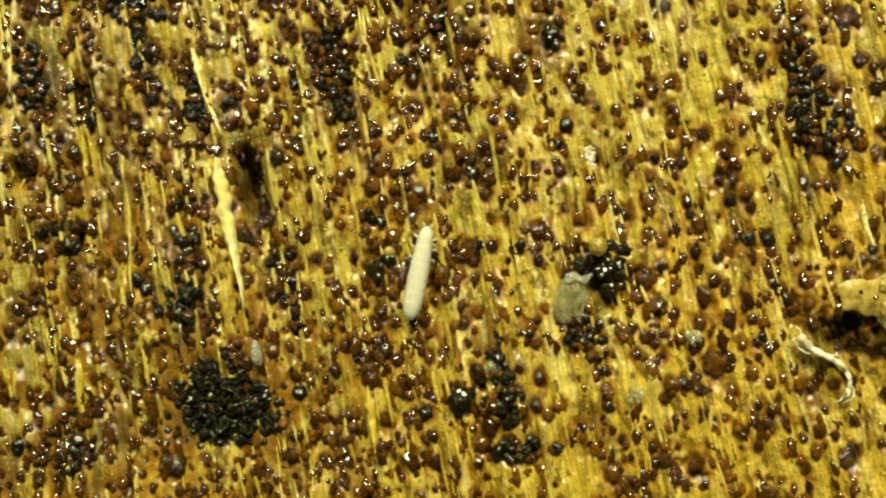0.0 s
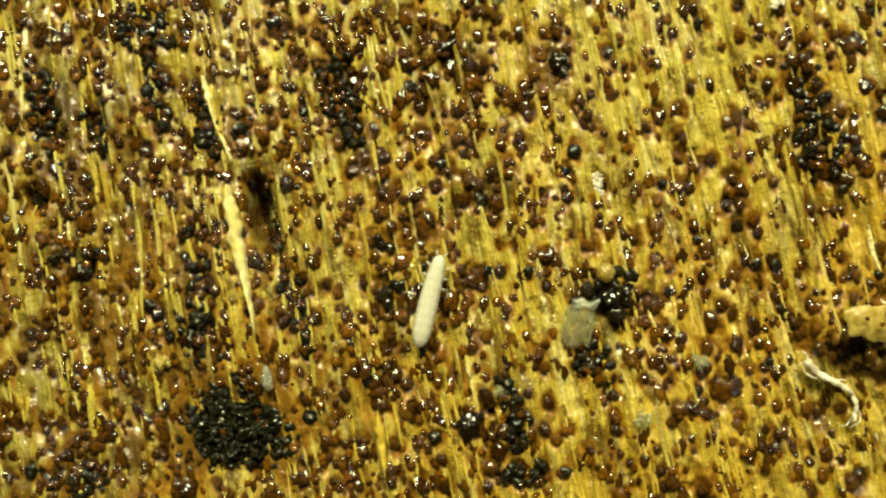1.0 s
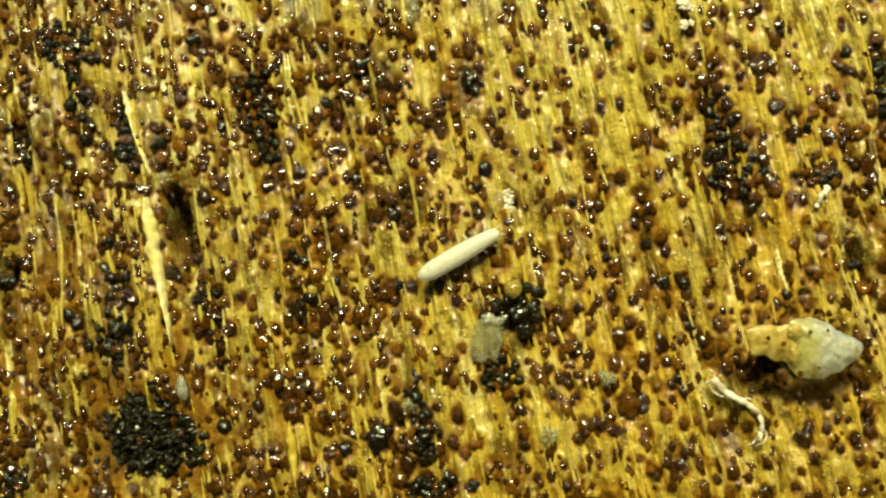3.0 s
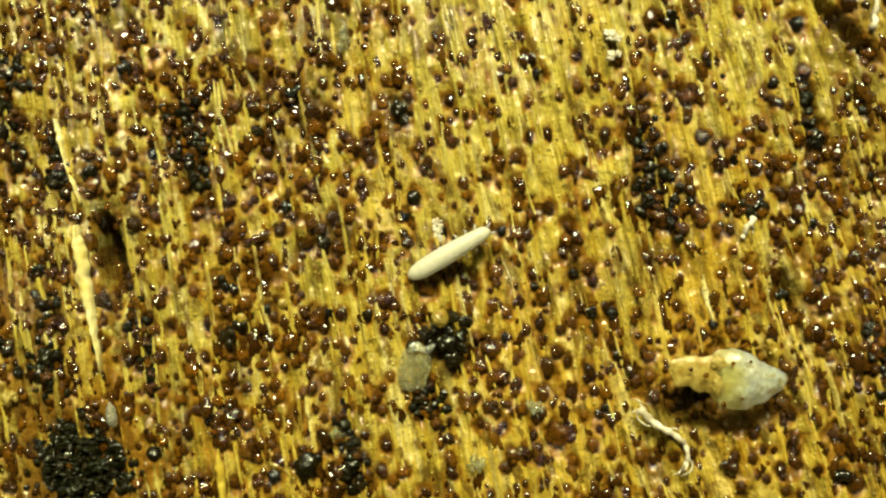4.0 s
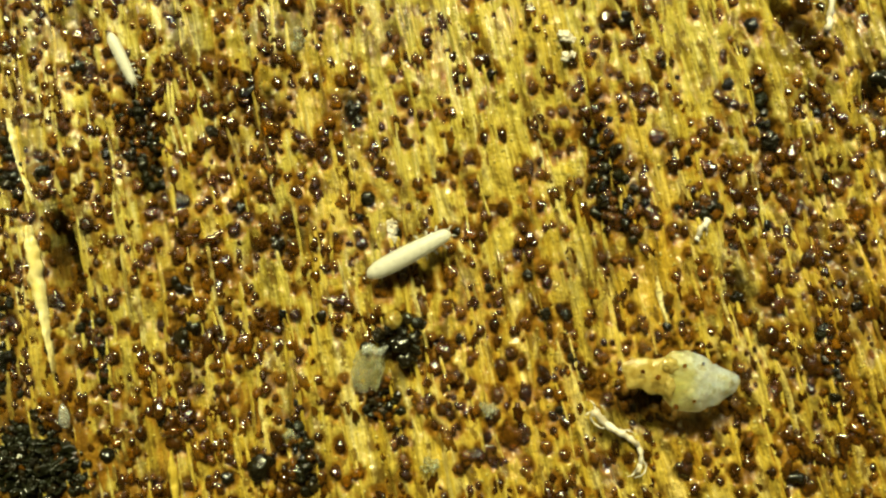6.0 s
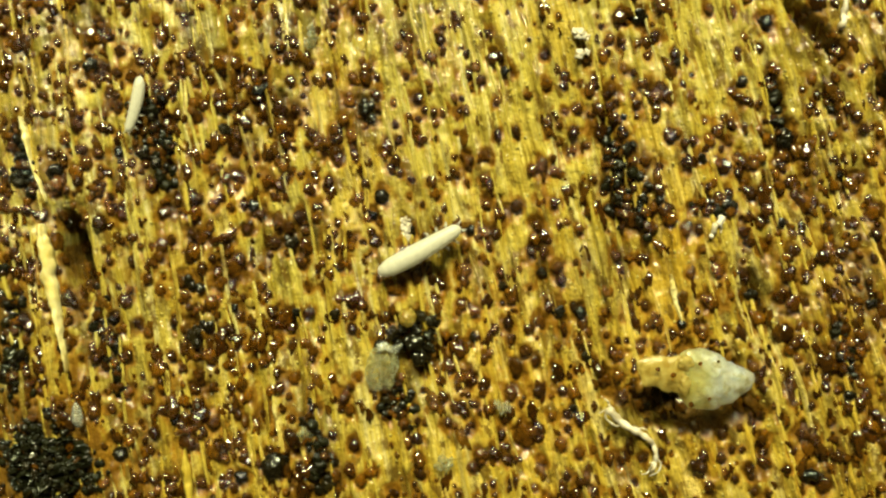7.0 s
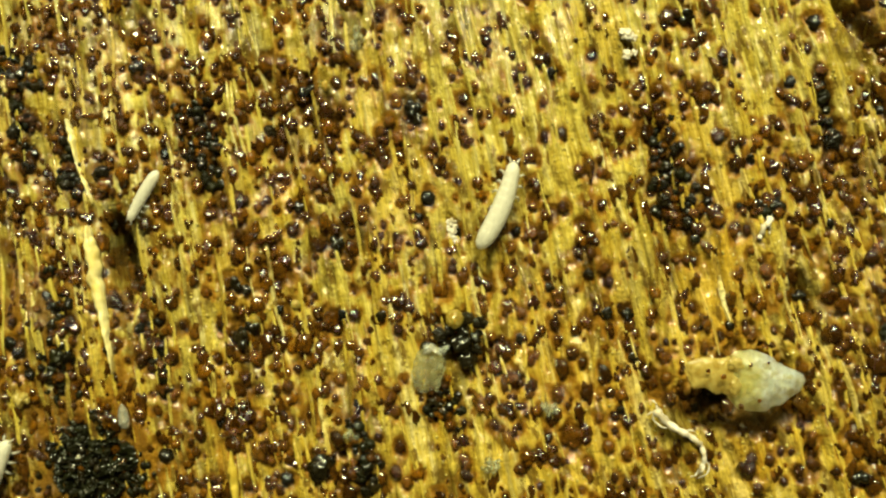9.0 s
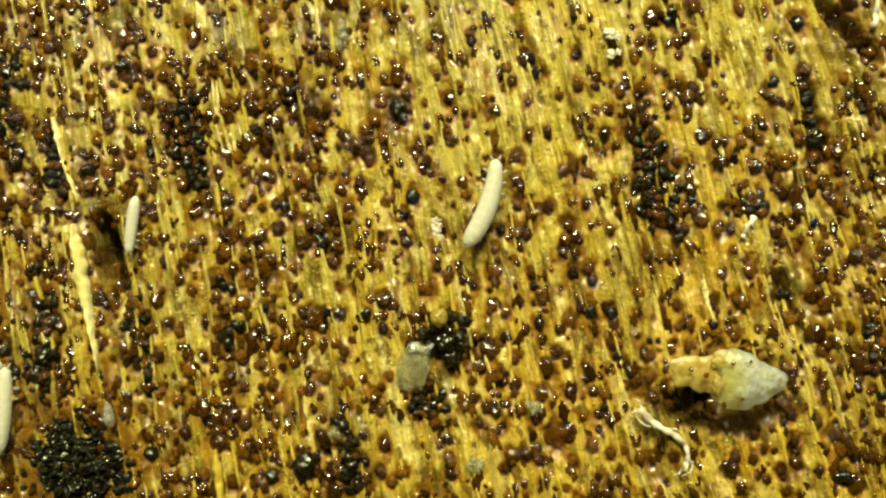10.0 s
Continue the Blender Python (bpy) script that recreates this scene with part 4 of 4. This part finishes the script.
# ---- flakes ----
def shell(outline, rise, thick, wobble, seed, rings=14, segs=64):
    """A thin domed flake inside a rounded outline of a few corners, with an uneven rim, closed all round."""
    bm = bmesh.new()
    loop = [Vector((x, y, 0)) for x, y in outline]
    rim = spline(loop[-2:] + loop + loop[:3], (len(loop) + 4) * 16 + 1)[32:32 + len(loop) * 16]
    rim = [rim[int(k * len(rim) / segs)] for k in range(segs)]
    rim = [p * (1 + wobble * noise.noise(p * 4 + Vector((seed, 0, 0))) + 0.5 * wobble * noise.noise(p * 11 + Vector((0, seed, 0)))) for p in rim]
    layers = []
    for layer in (0, 1):
        rows = []
        for i in range(rings + 1):
            s = i / rings
            row = []
            for k in range(segs if i else 1):
                x, y = rim[k].x * s, rim[k].y * s
                z = rise * (1 - s ** 2.5) + 0.25 * rise * noise.noise(Vector((x * 2.6, y * 2.6, seed))) + 0.15 * rise * noise.noise(Vector((x * 8, y * 8, seed)))
                row.append(bm.verts.new(Vector((x, y, z - layer * thick * (1 - 0.5 * s ** 3))) * MM))
            rows.append(row)
        layers.append(rows)
        for i in range(rings):
            for k in range(segs):
                j = (k + 1) % segs
                quad = [rows[0][0], rows[1][k], rows[1][j]] if i == 0 else [rows[i][k], rows[i + 1][k], rows[i + 1][j], rows[i][j]]
                bm.faces.new(quad if layer == 0 else quad[::-1])
    for k in range(segs):
        j = (k + 1) % segs
        bm.faces.new([layers[0][-1][k], layers[1][-1][k], layers[1][-1][j], layers[0][-1][j]])
    bmesh.ops.recalc_face_normals(bm, faces=bm.faces)
    return bm


def seed_husk():
    root = new("seed_husk")
    root.matrix_world = pose(4.80 * MM, -2.55 * MM, 0.70 * MM, 4, 7, 0)
    tagged(root, "translucent pale seed husk with yellow crusted end on wood", "husk")
    part("blade", shell([(-0.78, 0.22), (-0.60, 0.53), (-0.22, 0.60), (0.13, 0.48), (0.50, 0.26), (0.90, 0.02), (0.82, -0.26), (0.48, -0.48), (0.02, -0.68), (-0.44, -0.60), (-0.70, -0.32)],
                        0.20, 0.05, 0.07, 4.0), HUSK, root, "translucent greyish blade")
    crusted = part("crusted_end", shell([(-0.54, 0.04), (-0.46, 0.23), (-0.20, 0.31), (0.10, 0.27), (0.40, 0.30), (0.62, 0.0), (0.50, -0.46), (0.16, -0.44), (-0.12, -0.37), (-0.40, -0.32), (-0.53, -0.16)], 0.09, 0.05, 0.16, 8.0), CRUMB, root, "opaque yellow crusted end")
    crusted.location = (-1.00 * MM, 0.16 * MM, 0.02 * MM)
    for k, (x, y, z, a, b, c) in enumerate([(-0.62, 0.34, 0.13, 0.16, 0.13, 0.045), (-0.62, -0.10, 0.15, 0.10, 0.20, 0.045)]):
        part("crust", lump_bm(50 + k, 0.30, 4, (a, b, c), (x, y, z)), CRUMB, root, "yellow crust")
    for k, (x, y, z, r) in enumerate([(-0.48, -0.52, 0.15, 0.065), (-0.12, -0.40, 0.20, 0.04), (-0.34, 0.34, 0.24, 0.05), (0.06, 0.36, 0.17, 0.03), (-1.20, 0.22, 0.21, 0.05), (-0.9, 0.1, 0.25, 0.06)]):
        part("spot", lump_bm(20 + k, 0.2, 2, (r, r, r * 0.5), (x, y, z)), BEADS["amber"], root, "small brown speck")
    # no beads on the last six: their dark soak paints the husk's shadow
    TAKEN.extend([(4.6, -2.7, 0.5), (5.2, -2.7, 0.4), (3.75, -2.95, 0.26), (4.1, -3.2, 0.30), (4.5, -3.35, 0.32), (4.95, -3.4, 0.30), (5.35, -3.3, 0.24), (5.6, -3.1, 0.20)])


def grey_flake():
    root = part("mineral_flake", shell([(-0.26, 0.40), (0.0, 0.46), (0.27, 0.44), (0.34, 0.12), (0.30, -0.18), (0.24, -0.42), (0.10, -0.34), (0.0, -0.48), (-0.24, -0.43), (-0.34, -0.10), (-0.33, 0.2)], 0.08, 0.05, 0.10, 5.0, 10, 60), GREY)
    root.matrix_world = pose(-2.03 * MM, -2.48 * MM, (height_at(-2.03, -2.48) + 0.25) * MM, 5, -4, -8)
    tagged(root, "greenish grey translucent flake lying beside black fungus", "flake")
    chip = part("chip", shell([(-0.22, 0.02), (-0.05, 0.12), (0.10, 0.07), (0.30, 0.14), (0.22, -0.10), (0.0, -0.05), (-0.18, -0.12)], 0.07, 0.04, 0.3, 6.0, 8, 40), GLASSY, root, "clear wet chip")
    chip.location = (0.04 * MM, 0.46 * MM, 0.05 * MM)
    CLEAR.append((-2.03, -2.48, 0.5))


def glassy_flake():
    root = part("glassy_flake", shell([(0.0, 0.30), (0.10, 0.12), (0.13, -0.15), (0.02, -0.29), (-0.12, -0.16), (-0.10, 0.10)], 0.09, 0.06, 0.08, 6.0, 8, 36), GLASSY)
    root.matrix_world = pose(-8.68 * MM, -3.53 * MM, (height_at(-8.68, -3.53) + 0.22) * MM, 8, 5, 6)
    tagged(root, "small clear glassy flake at the edge of black fungus", "flake")
    CLEAR.append((-8.68, -3.53, 0.28))


seed_husk()
grey_flake()
glassy_flake()


# ---- white rootlets and crumbs ----
def strand(points, r0, r1, lift, n=24, name="strand"):
    line = spline([(x, y, 0) for x, y in points], n)
    CLEAR.extend((p.x, p.y, r0 + 0.03) for p in line[::2])
    pts = [(p.x, p.y, 0.5 * height_at(p.x, p.y) + lift + 0.03 * math.sin(k * 0.9)) for k, p in enumerate(line)]
    radii = [(r0 + (r1 - r0) * k / (n - 1)) * (1 + 0.22 * math.sin(k * 1.9)) for k in range(n)]
    return sweep(pts, radii, 8, 0.7)


def rootlet():
    root = part("rootlet", strand([(2.77, -3.31), (3.07, -3.61), (3.48, -3.84), (3.72, -4.08), (3.74, -4.44), (3.66, -4.62)], 0.090, 0.030, 0.16, 34), WHITE)
    tagged(root, "cream white frayed rootlet curling over the wood", "rootlet")
    for line in [[(2.75, -3.30), (2.72, -3.50), (2.90, -3.66), (3.06, -3.68)], [(2.80, -3.32), (2.78, -3.18), (2.70, -3.10)], [(2.85, -3.38), (2.66, -3.36), (2.58, -3.42)],
                 [(3.70, -4.40), (3.60, -4.62), (3.48, -4.70)], [(3.72, -4.30), (3.86, -4.44), (3.80, -4.60), (3.62, -4.72)], [(3.30, -3.74), (3.48, -3.70), (3.60, -3.76)]]:
        part("hair", strand(line, 0.026, 0.012, 0.15, 14), WHITE, root)


def curl():
    root = part("rootlet", strand([(5.14, 0.76), (5.06, 0.62), (4.97, 0.56), (4.95, 0.42), (4.88, 0.32)], 0.075, 0.045, 0.14, 16), WHITE)
    tagged(root, "short white curled rootlet on the wood", "rootlet")
    part("hair", strand([(5.05, 0.62), (5.12, 0.52), (5.10, 0.42)], 0.03, 0.012, 0.13, 8), WHITE, root)


def upper_thread():
    root = part("rootlet", strand([(7.80, 6.30), (7.78, 5.70), (7.73, 5.21), (7.68, 4.92), (7.60, 4.70)], 0.05, 0.075, 0.10, 20), WHITE)
    tagged(root, "thick pale rootlet half sunk in rotten wood", "rootlet")


def crumbs(x, y, spots, mat, label):
    root = new("white_crumb")
    root.location = (x * MM, y * MM, height_at(x, y) * MM)
    tagged(root, label, "crumb", "pale crumbs")
    CLEAR.append((x, y, 0.22))
    for k, (px, py, r) in enumerate(spots):
        part("crumb", lump_bm(40 + k + int(abs(x) * 3), 0.55, 3, (r * 1.15, r * 1.4, r * 0.8), (px, py, 0.12)), mat, root)


rootlet()
curl()
upper_thread()
crumbs(-1.55, 0.50, [(-0.02, 0.18, 0.07), (0.04, 0.08, 0.06), (0.0, -0.04, 0.075), (0.03, -0.16, 0.06), (-0.06, 0.04, 0.05)], WHITE, "chalk white jagged crumb beside a black granule")
crumbs(2.16, 4.60, [(0, 0, 0.08), (0.12, -0.06, 0.06), (-0.12, 0.05, 0.05)], WHITE, "pale crumbs caught between fibres")
crumbs(2.16, 4.18, [(0, 0, 0.07), (0.14, 0.05, 0.05)], WHITE, "pale crumbs caught between fibres")
crumbs(-3.60, 4.70, [(0, 0.1, 0.09), (0.04, -0.08, 0.10), (-0.05, -0.22, 0.07)], GREY, "grey green crumb in a groove of the wood")
crumbs(-10.93, -3.15, [(0, 0, 0.10), (0.1, 0.04, 0.07), (0.18, -0.02, 0.05)], CRUMB, "pale yellow crumbs on dark stained wood")
crumbs(-3.70, -3.85, [(0, 0, 0.09), (0.1, -0.05, 0.06), (-0.09, -0.03, 0.05)], GREY, "greyish crumbs among black grains")
crumbs(-0.65, -4.49, [(0, 0, 0.09), (0.09, 0.06, 0.06), (-0.12, 0.1, 0.06), (-0.14, -0.05, 0.07)], GREY, "greyish crumbs pressed into the wood")
crumbs(0.51, -3.30, [(0, 0, 0.08), (0.12, 0.03, 0.07), (-0.1, 0.06, 0.06)], GREY, "greyish crumbs pressed into the wood")


# ---- springtails ----
def body_width(s):
    """Half the body's width at s, from -1 at the tail to 1 at the front of the head."""
    w = 0.205 * (1 - 0.34 * abs((s + 0.12) / 1.1) ** 1.9) * (1 - 0.06 * s)
    tail, front = max(0.0, -0.62 - s) / 0.38, max(0.0, s - 0.80) / 0.20
    return max(0.0, w * math.sqrt(max(0.0, 1 - tail ** 2.2)) * math.sqrt(max(0.0, 1 - front ** 2.4)))


def springtail(length, label):
    """Ten rigid body rings in a row along x, head at the front; returns the thing and its rings with their places."""
    k = length / 2.0
    root = new("springtail")
    tagged(root, label, "springtail", "springtails")
    rings = []
    n = 10
    for i in range(n):
        s = -0.9 + 0.2 * i
        name = "abdomen_ring" if i < 6 else "thorax_ring" if i < 9 else "head"
        lo, hi = (s - 0.118 if i else -1.0), (s + 0.118 if i < n - 1 else 1.0)
        bm = bmesh.new()
        hoops = []
        for a in range(17):
            x = lo + (hi - lo) * a / 16
            e = 2 * a / 16 - 1
            w = body_width(x) * (1 + 0.003 * e)
            if (e < -0.9 and i) or (e > 0.9 and i < n - 1):
                w *= 1 - 0.3 * ((abs(e) - 0.9) / 0.1) ** 2
            w = max(w, 0.004)
            hoop = []
            for c in range(20):
                t = 2 * math.pi * c / 20
                flank = 1 + (0.003 * math.cos(2 * t) + 0.001) * math.cos((x - s) / 0.1 * math.pi / 2)
                hoop.append(bm.verts.new(Vector(((x - s) * k, math.cos(t) * w * k * flank, math.sin(t) * w * 0.88 * k)) * MM))
            hoops.append(hoop)
        for p, q in zip(hoops, hoops[1:]):
            for c in range(20):
                bm.faces.new((p[c], q[c], q[(c + 1) % 20], p[(c + 1) % 20]))
        bm.faces.new(hoops[0])
        bm.faces.new(hoops[-1][::-1])
        bmesh.ops.recalc_face_normals(bm, faces=bm.faces)
        seg = part(name, bm, SKIN, root)
        rings.append((seg, s * k))
        w = body_width(s)
        bristles = bmesh.new()
        for c in range(7):
            t = math.radians(-20 + 220 * c / 6) + 0.3 * math.sin(c + i)
            root_at = Vector((0.03 * math.sin(3 * c + i), math.cos(t) * w * 0.98, math.sin(t) * w * 0.86))
            tip = root_at + Vector((-0.03, math.cos(t) * 0.05, math.sin(t) * 0.04))
            hair = sweep([tuple(root_at * k), tuple((root_at * 0.4 + tip * 0.6) * k), tuple(tip * k)], [0.0045 * k, 0.003 * k, 0.0015 * k], 4)
            tmp = bpy.data.meshes.new("bristle")
            hair.to_mesh(tmp)
            hair.free()
            bristles.from_mesh(tmp)
            bpy.data.meshes.remove(tmp)
        part("bristles", bristles, LIMB, seg, "fine pale bristles")
        if name == "thorax_ring":
            for side in (-1, 1):
                knee = (0.04 + 0.03 * (i - 7), side * (w + 0.06), -0.06)
                foot = (0.08 * (i - 7) + 0.02, side * (w + 0.10), -0.31)
                pts = [(0, side * w * 0.7, -0.10), knee, ((knee[0] + foot[0]) / 2, side * (w + 0.10), -0.18), foot]
                part("leg", sweep([tuple(c * k for c in p) for p in pts], [0.036 * k, 0.028 * k, 0.020 * k, 0.010 * k], 7), LIMB, seg)
        if name == "head":
            for side in (-1, 1):
                pts = [(0.05, side * 0.05, 0.03), (0.11, side * 0.08, 0.04), (0.15, side * 0.10, 0.02), (0.19, side * 0.12, -0.02)]
                part("antenna", sweep([tuple(c * k for c in p) for p in pts], [0.024 * k, 0.022 * k, 0.018 * k, 0.008 * k], 7), LIMB, seg)
    return root, rings, length


crawler = springtail(2.0, "cream white springtail with plump ringed body crawling over the wood")
small = springtail(1.24, "small cream white springtail crawling over the wood")
follower = springtail(1.95, "cream white springtail crawling along the stained wood")

# ---- brown grains, resin smears and loose fibres all over the wood ----
def streaks(x, y):
    """How thickly the grains lie: more along some fibres, in the stained parts at both ends, few on the clean middle."""
    u, v = x * CG + y * SG, -x * SG + y * CG
    d = 0.50 + 0.40 * lattice(u / 0.8, v / 3.2, 21) + 0.25 * lattice(x / 2.4, y / 2.4, 22)
    d = d + 0.5 * np.clip((-4 - x) / 5, 0, 1) + 0.22 * np.clip(-y / 3, 0, 1) * np.clip((-2 - x) / 3, 0, 1) + 0.4 * np.clip((x - 5) / 2.5, 0, 1) 
    d = d + 0.3 * mould_shade(x, y) + 0.28 * np.clip((y - 1.5) / 2.5, 0, 1) * np.clip((1 - x) / 4, 0, 1)
    d = d - 0.35 * np.clip((x - 2) / 2, 0, 1) * np.clip((y - 1.5) / 2, 0, 1)
    return d - 0.22 * np.exp(-((x - 1.0) / 3.0) ** 2 - ((y - 2.0) / 3.5) ** 2)


NEAR = {}


def free(x, y, r, gap):
    """Whether a bead fits between those that stand already."""
    if not NEAR:
        for row in TAKEN + CLEAR:
            NEAR.setdefault((int(row[0] // 0.6), int(row[1] // 0.6)), []).append(row)
    for i in (-1, 0, 1):
        for j in (-1, 0, 1):
            for px, py, pr in NEAR.get((int(x // 0.6) + i, int(y // 0.6) + j), ()):
                if (px - x) ** 2 + (py - y) ** 2 < (gap * (pr + r)) ** 2:
                    return False
    NEAR.setdefault((int(x // 0.6), int(y // 0.6)), []).append((x, y, r))
    return True


def grains():
    rows, low, smears = list(SMALL), [], []
    px, py = rng.uniform(X0 + 1, X1 - 1, 12000), rng.uniform(Y0 + 1, Y1 - 1, 12000)
    dens = streaks(px, py)
    for x, y, d in zip(px, py, dens):
        if len(rows) > 5300 or rng.uniform() > 0.70 * d:
            continue
        r = float(np.clip(0.078 * math.exp(rng.normal(0, 0.40)), 0.035, 0.18))
        if free(x, y, r, 0.8):
            TAKEN.append((x, y, r))
            for k in range(1 + int(rng.uniform() < 0.6) + int(rng.uniform() < 0.35)):
                q = r if k == 0 else r * rng.uniform(0.45, 0.8)
                a = rng.uniform(0, 6.28)
                gx, gy = (x, y) if k == 0 else (x + r * math.cos(a), y + 1.2 * r * math.sin(a))
                rows.append((gx, gy, height_at(gx, gy) + rng.uniform(-0.5, 0.05) * q, q * rng.uniform(0.8, 1.1), q * rng.uniform(0.9, 1.4), q * rng.uniform(0.6, 0.95), radians(GRAIN) + rng.uniform(-0.6, 0.6)))
    relief, resin = pits()
    # tiny opaque glossy lumps, added on clean wood only to carry glints
    for x, y in zip(rng.uniform(X0 + 1, X1 - 1, 9000), rng.uniform(Y0 + 1, Y1 - 1, 9000)):
        r = 0.014 + 0.022 * rng.uniform() ** 2
        i, j = int(round((y - Y0) / (Y1 - Y0) * (NY - 1))), int(round((x - X0) / (X1 - X0) * (NX - 1)))
        if resin[i, j] > 0.25:
            continue
        low.append((x, y, relief[i, j] - 0.15 * r, r, r * rng.uniform(0.8, 1.2), r, rng.uniform(0, 6.28)))
    for x, y in zip(rng.uniform(X0 + 1, X1 - 1, 1200), rng.uniform(Y0 + 1, Y1 - 1, 1200)):
        if rng.uniform() < streaks(np.array([x]), np.array([y]))[0]:
            r = rng.uniform(0.08, 0.19)
            smears.append((x, y, height_at(x, y) - 0.05, r * 0.7, r * rng.uniform(1.0, 1.9), 0.08, radians(GRAIN) + rng.uniform(-0.4, 0.4)))
    tagged(joined("brown_grains", rows, LUMPS, STUFF), "countless glossy dark brown grains on yellow wood", "grains", kind="stuff")
    tagged(joined("fine_droplets", low, LOW_LUMPS, GLINT), "fine pale yellow glossy specks added to catch glints", "droplets", kind="stuff")
    tagged(joined("resin_smears", smears, ROUGH_LUMPS, SMEAR), "flat glossy amber resin smears on the wood", "resin", kind="stuff")


def fibres():
    vs, fs, n = [], [], 0
    for k in range(560):
        x, y = rng.uniform(X0 + 1.5, X1 - 1.5), rng.uniform(Y0 + 1.5, Y1 - 1.5)
        length, w = rng.uniform(0.6, 3.0), rng.uniform(0.020, 0.060)
        if ((x - 4.5) / 1.6) ** 2 + ((y + 3.0) / 1.7) ** 2 < 1:
            continue  # the hollow under the husk
        lean = radians(GRAIN) + SPREAD * x + rng.normal(0, 0.03)
        m = 14
        s = np.linspace(-0.5, 0.5, m) * length
        cx = x + s * -math.sin(lean) + 0.03 * np.sin(s * 3 + k)
        cy = y + s * math.cos(lean)
        taper = w * np.sqrt(np.clip(1 - (2 * np.abs(s) / length) ** 4, 0.02, 1))
        cz = height(cx, cy)
        for off, up in ((-1.0, -0.03), (-0.55, 0.6), (0.0, 0.85), (0.55, 0.6), (1.0, -0.03)):
            ox, oy = cx + off * taper * math.cos(lean), cy + off * taper * math.sin(lean)
            vs.append(np.stack([ox, oy, np.maximum(cz, height(ox, oy)) - 0.015 + up * taper], -1))
        for a in range(4):
            for b in range(m - 1):
                i = n + a * m + b
                fs.append((i, i + m, i + m + 1, i + 1))
        n += 5 * m
    me = mesh_from("wood_fibres", np.vstack(vs) * MM, fs, WOOD)
    tagged(new("wood_fibres", me), "raised pale yellow fibres of the rotten wood", "fibres", kind="stuff")


grains()
fibres()
wood_board()  # cut last: each bead sits in a pit of its own


# ---- what moves: seconds, x, y in millimetres, heading in degrees, bend of the body from tail to head ----
def crawl(animal, rows, ride):
    thing, rings, length = animal
    walk(thing, [(t, pose(x * MM, y * MM, ride * MM, 0, 0, a)) for t, x, y, a, b in rows])
    for seg, s in rings:
        keys = []
        for t, x, y, a, b in rows:
            k = radians(b) / length
            th = k * s
            sx, sy = (math.sin(th) / k, (1 - math.cos(th)) / k) if abs(k) > 1e-4 else (s, 0.0)
            sag = k * length * length / 8  # keeps the chord's middle on the path
            keys.append((t, pose(sx * MM, (sy - sag) * MM, 0, 0, 0, math.degrees(th))))
        walk(seg, keys)


def motions():
    crawl(crawler, [(0.0, -5.21, -1.87, 78, 0), (0.5, -5.20, -1.87, 77.5, -4), (1.0, -5.16, -1.92, 75.5, -6), (1.3, -4.95, -1.93, 66, -38), (1.5, -4.87, -1.94, 60, -55),
                    (1.6, -4.64, -1.86, 47, -38), (1.7, -4.33, -1.64, 42, -14), (1.8, -4.02, -1.45, 36, 0), (2.0, -3.75, -1.26, 30.5, 0), (2.2, -3.62, -1.20, 30, 0),
                    (3.3, -2.26, -0.44, 30, 0), (3.5, -2.04, -0.33, 32, 0), (4.0, -1.29, 0.0, 30.5, 0), (4.5, -1.27, 0.0, 30, 4), (5.0, -1.25, 0.02, 30, 4), (5.5, -1.16, 0.02, 28, 0),
                    (6.0, -1.16, 0.01, 27.7, 0), (6.2, -1.16, 0.01, 28, 0), (7.3, -1.25, 0.12, 31, 20), (7.5, -1.17, 0.27, 40, 46), (7.7, -1.0, 0.55, 51, 34),
                    (7.9, -0.75, 0.85, 58, 20), (8.1, -0.64, 1.0, 63, 14), (8.5, -0.60, 1.02, 66, 18), (9.0, -0.60, 1.03, 67.4, 28), (9.5, -0.60, 1.05, 66, 20), (10.0, -0.61, 1.06, 70.5, 40)], 0.30)
    crawl(small, [(0.0, -8.6, 7.1, -63, 0), (4.5, -8.4, 6.7, -63, 0), (5.0, -8.03, 5.80, -63, 0), (5.2, -7.91, 5.46, -62, 5), (5.5, -7.69, 5.03, -58, 10), (6.0, -7.35, 4.20, -64, 0),
                  (6.2, -7.30, 4.08, -65, -5), (6.8, -7.32, 3.45, -92, -20), (7.3, -7.57, 2.78, -118, -10), (7.5, -7.74, 2.47, -124, 0), (8.0, -8.12, 1.44, -117, 0), (8.5, -8.17, 1.40, -119, 0),
                  (8.8, -8.22, 1.42, -118, 0), (9.0, -8.17, 1.26, -120, 10), (9.2, -8.08, 1.0, -107, 20), (9.4, -8.18, 0.66, -102, 10), (9.6, -8.09, 0.69, -104, 0), (10.0, -8.10, 0.60, -97, 6)], 0.29)
    crawl(follower, [(0.0, -14.9, -7.9, 45, 0), (3.5, -14.6, -7.8, 45, 0), (8.0, -12.3, -6.6, 58, 0), (8.6, -11.85, -5.7, 64, 0), (9.0, -11.54, -4.92, 67, 0), (9.2, -11.39, -4.60, 67, 0),
                     (9.4, -11.25, -4.0, 70, 0), (9.6, -11.10, -3.84, 67, 6), (9.8, -11.07, -3.84, 70, 10), (10.0, -10.99, -3.45, 84, 8)], 0.30)


motions()
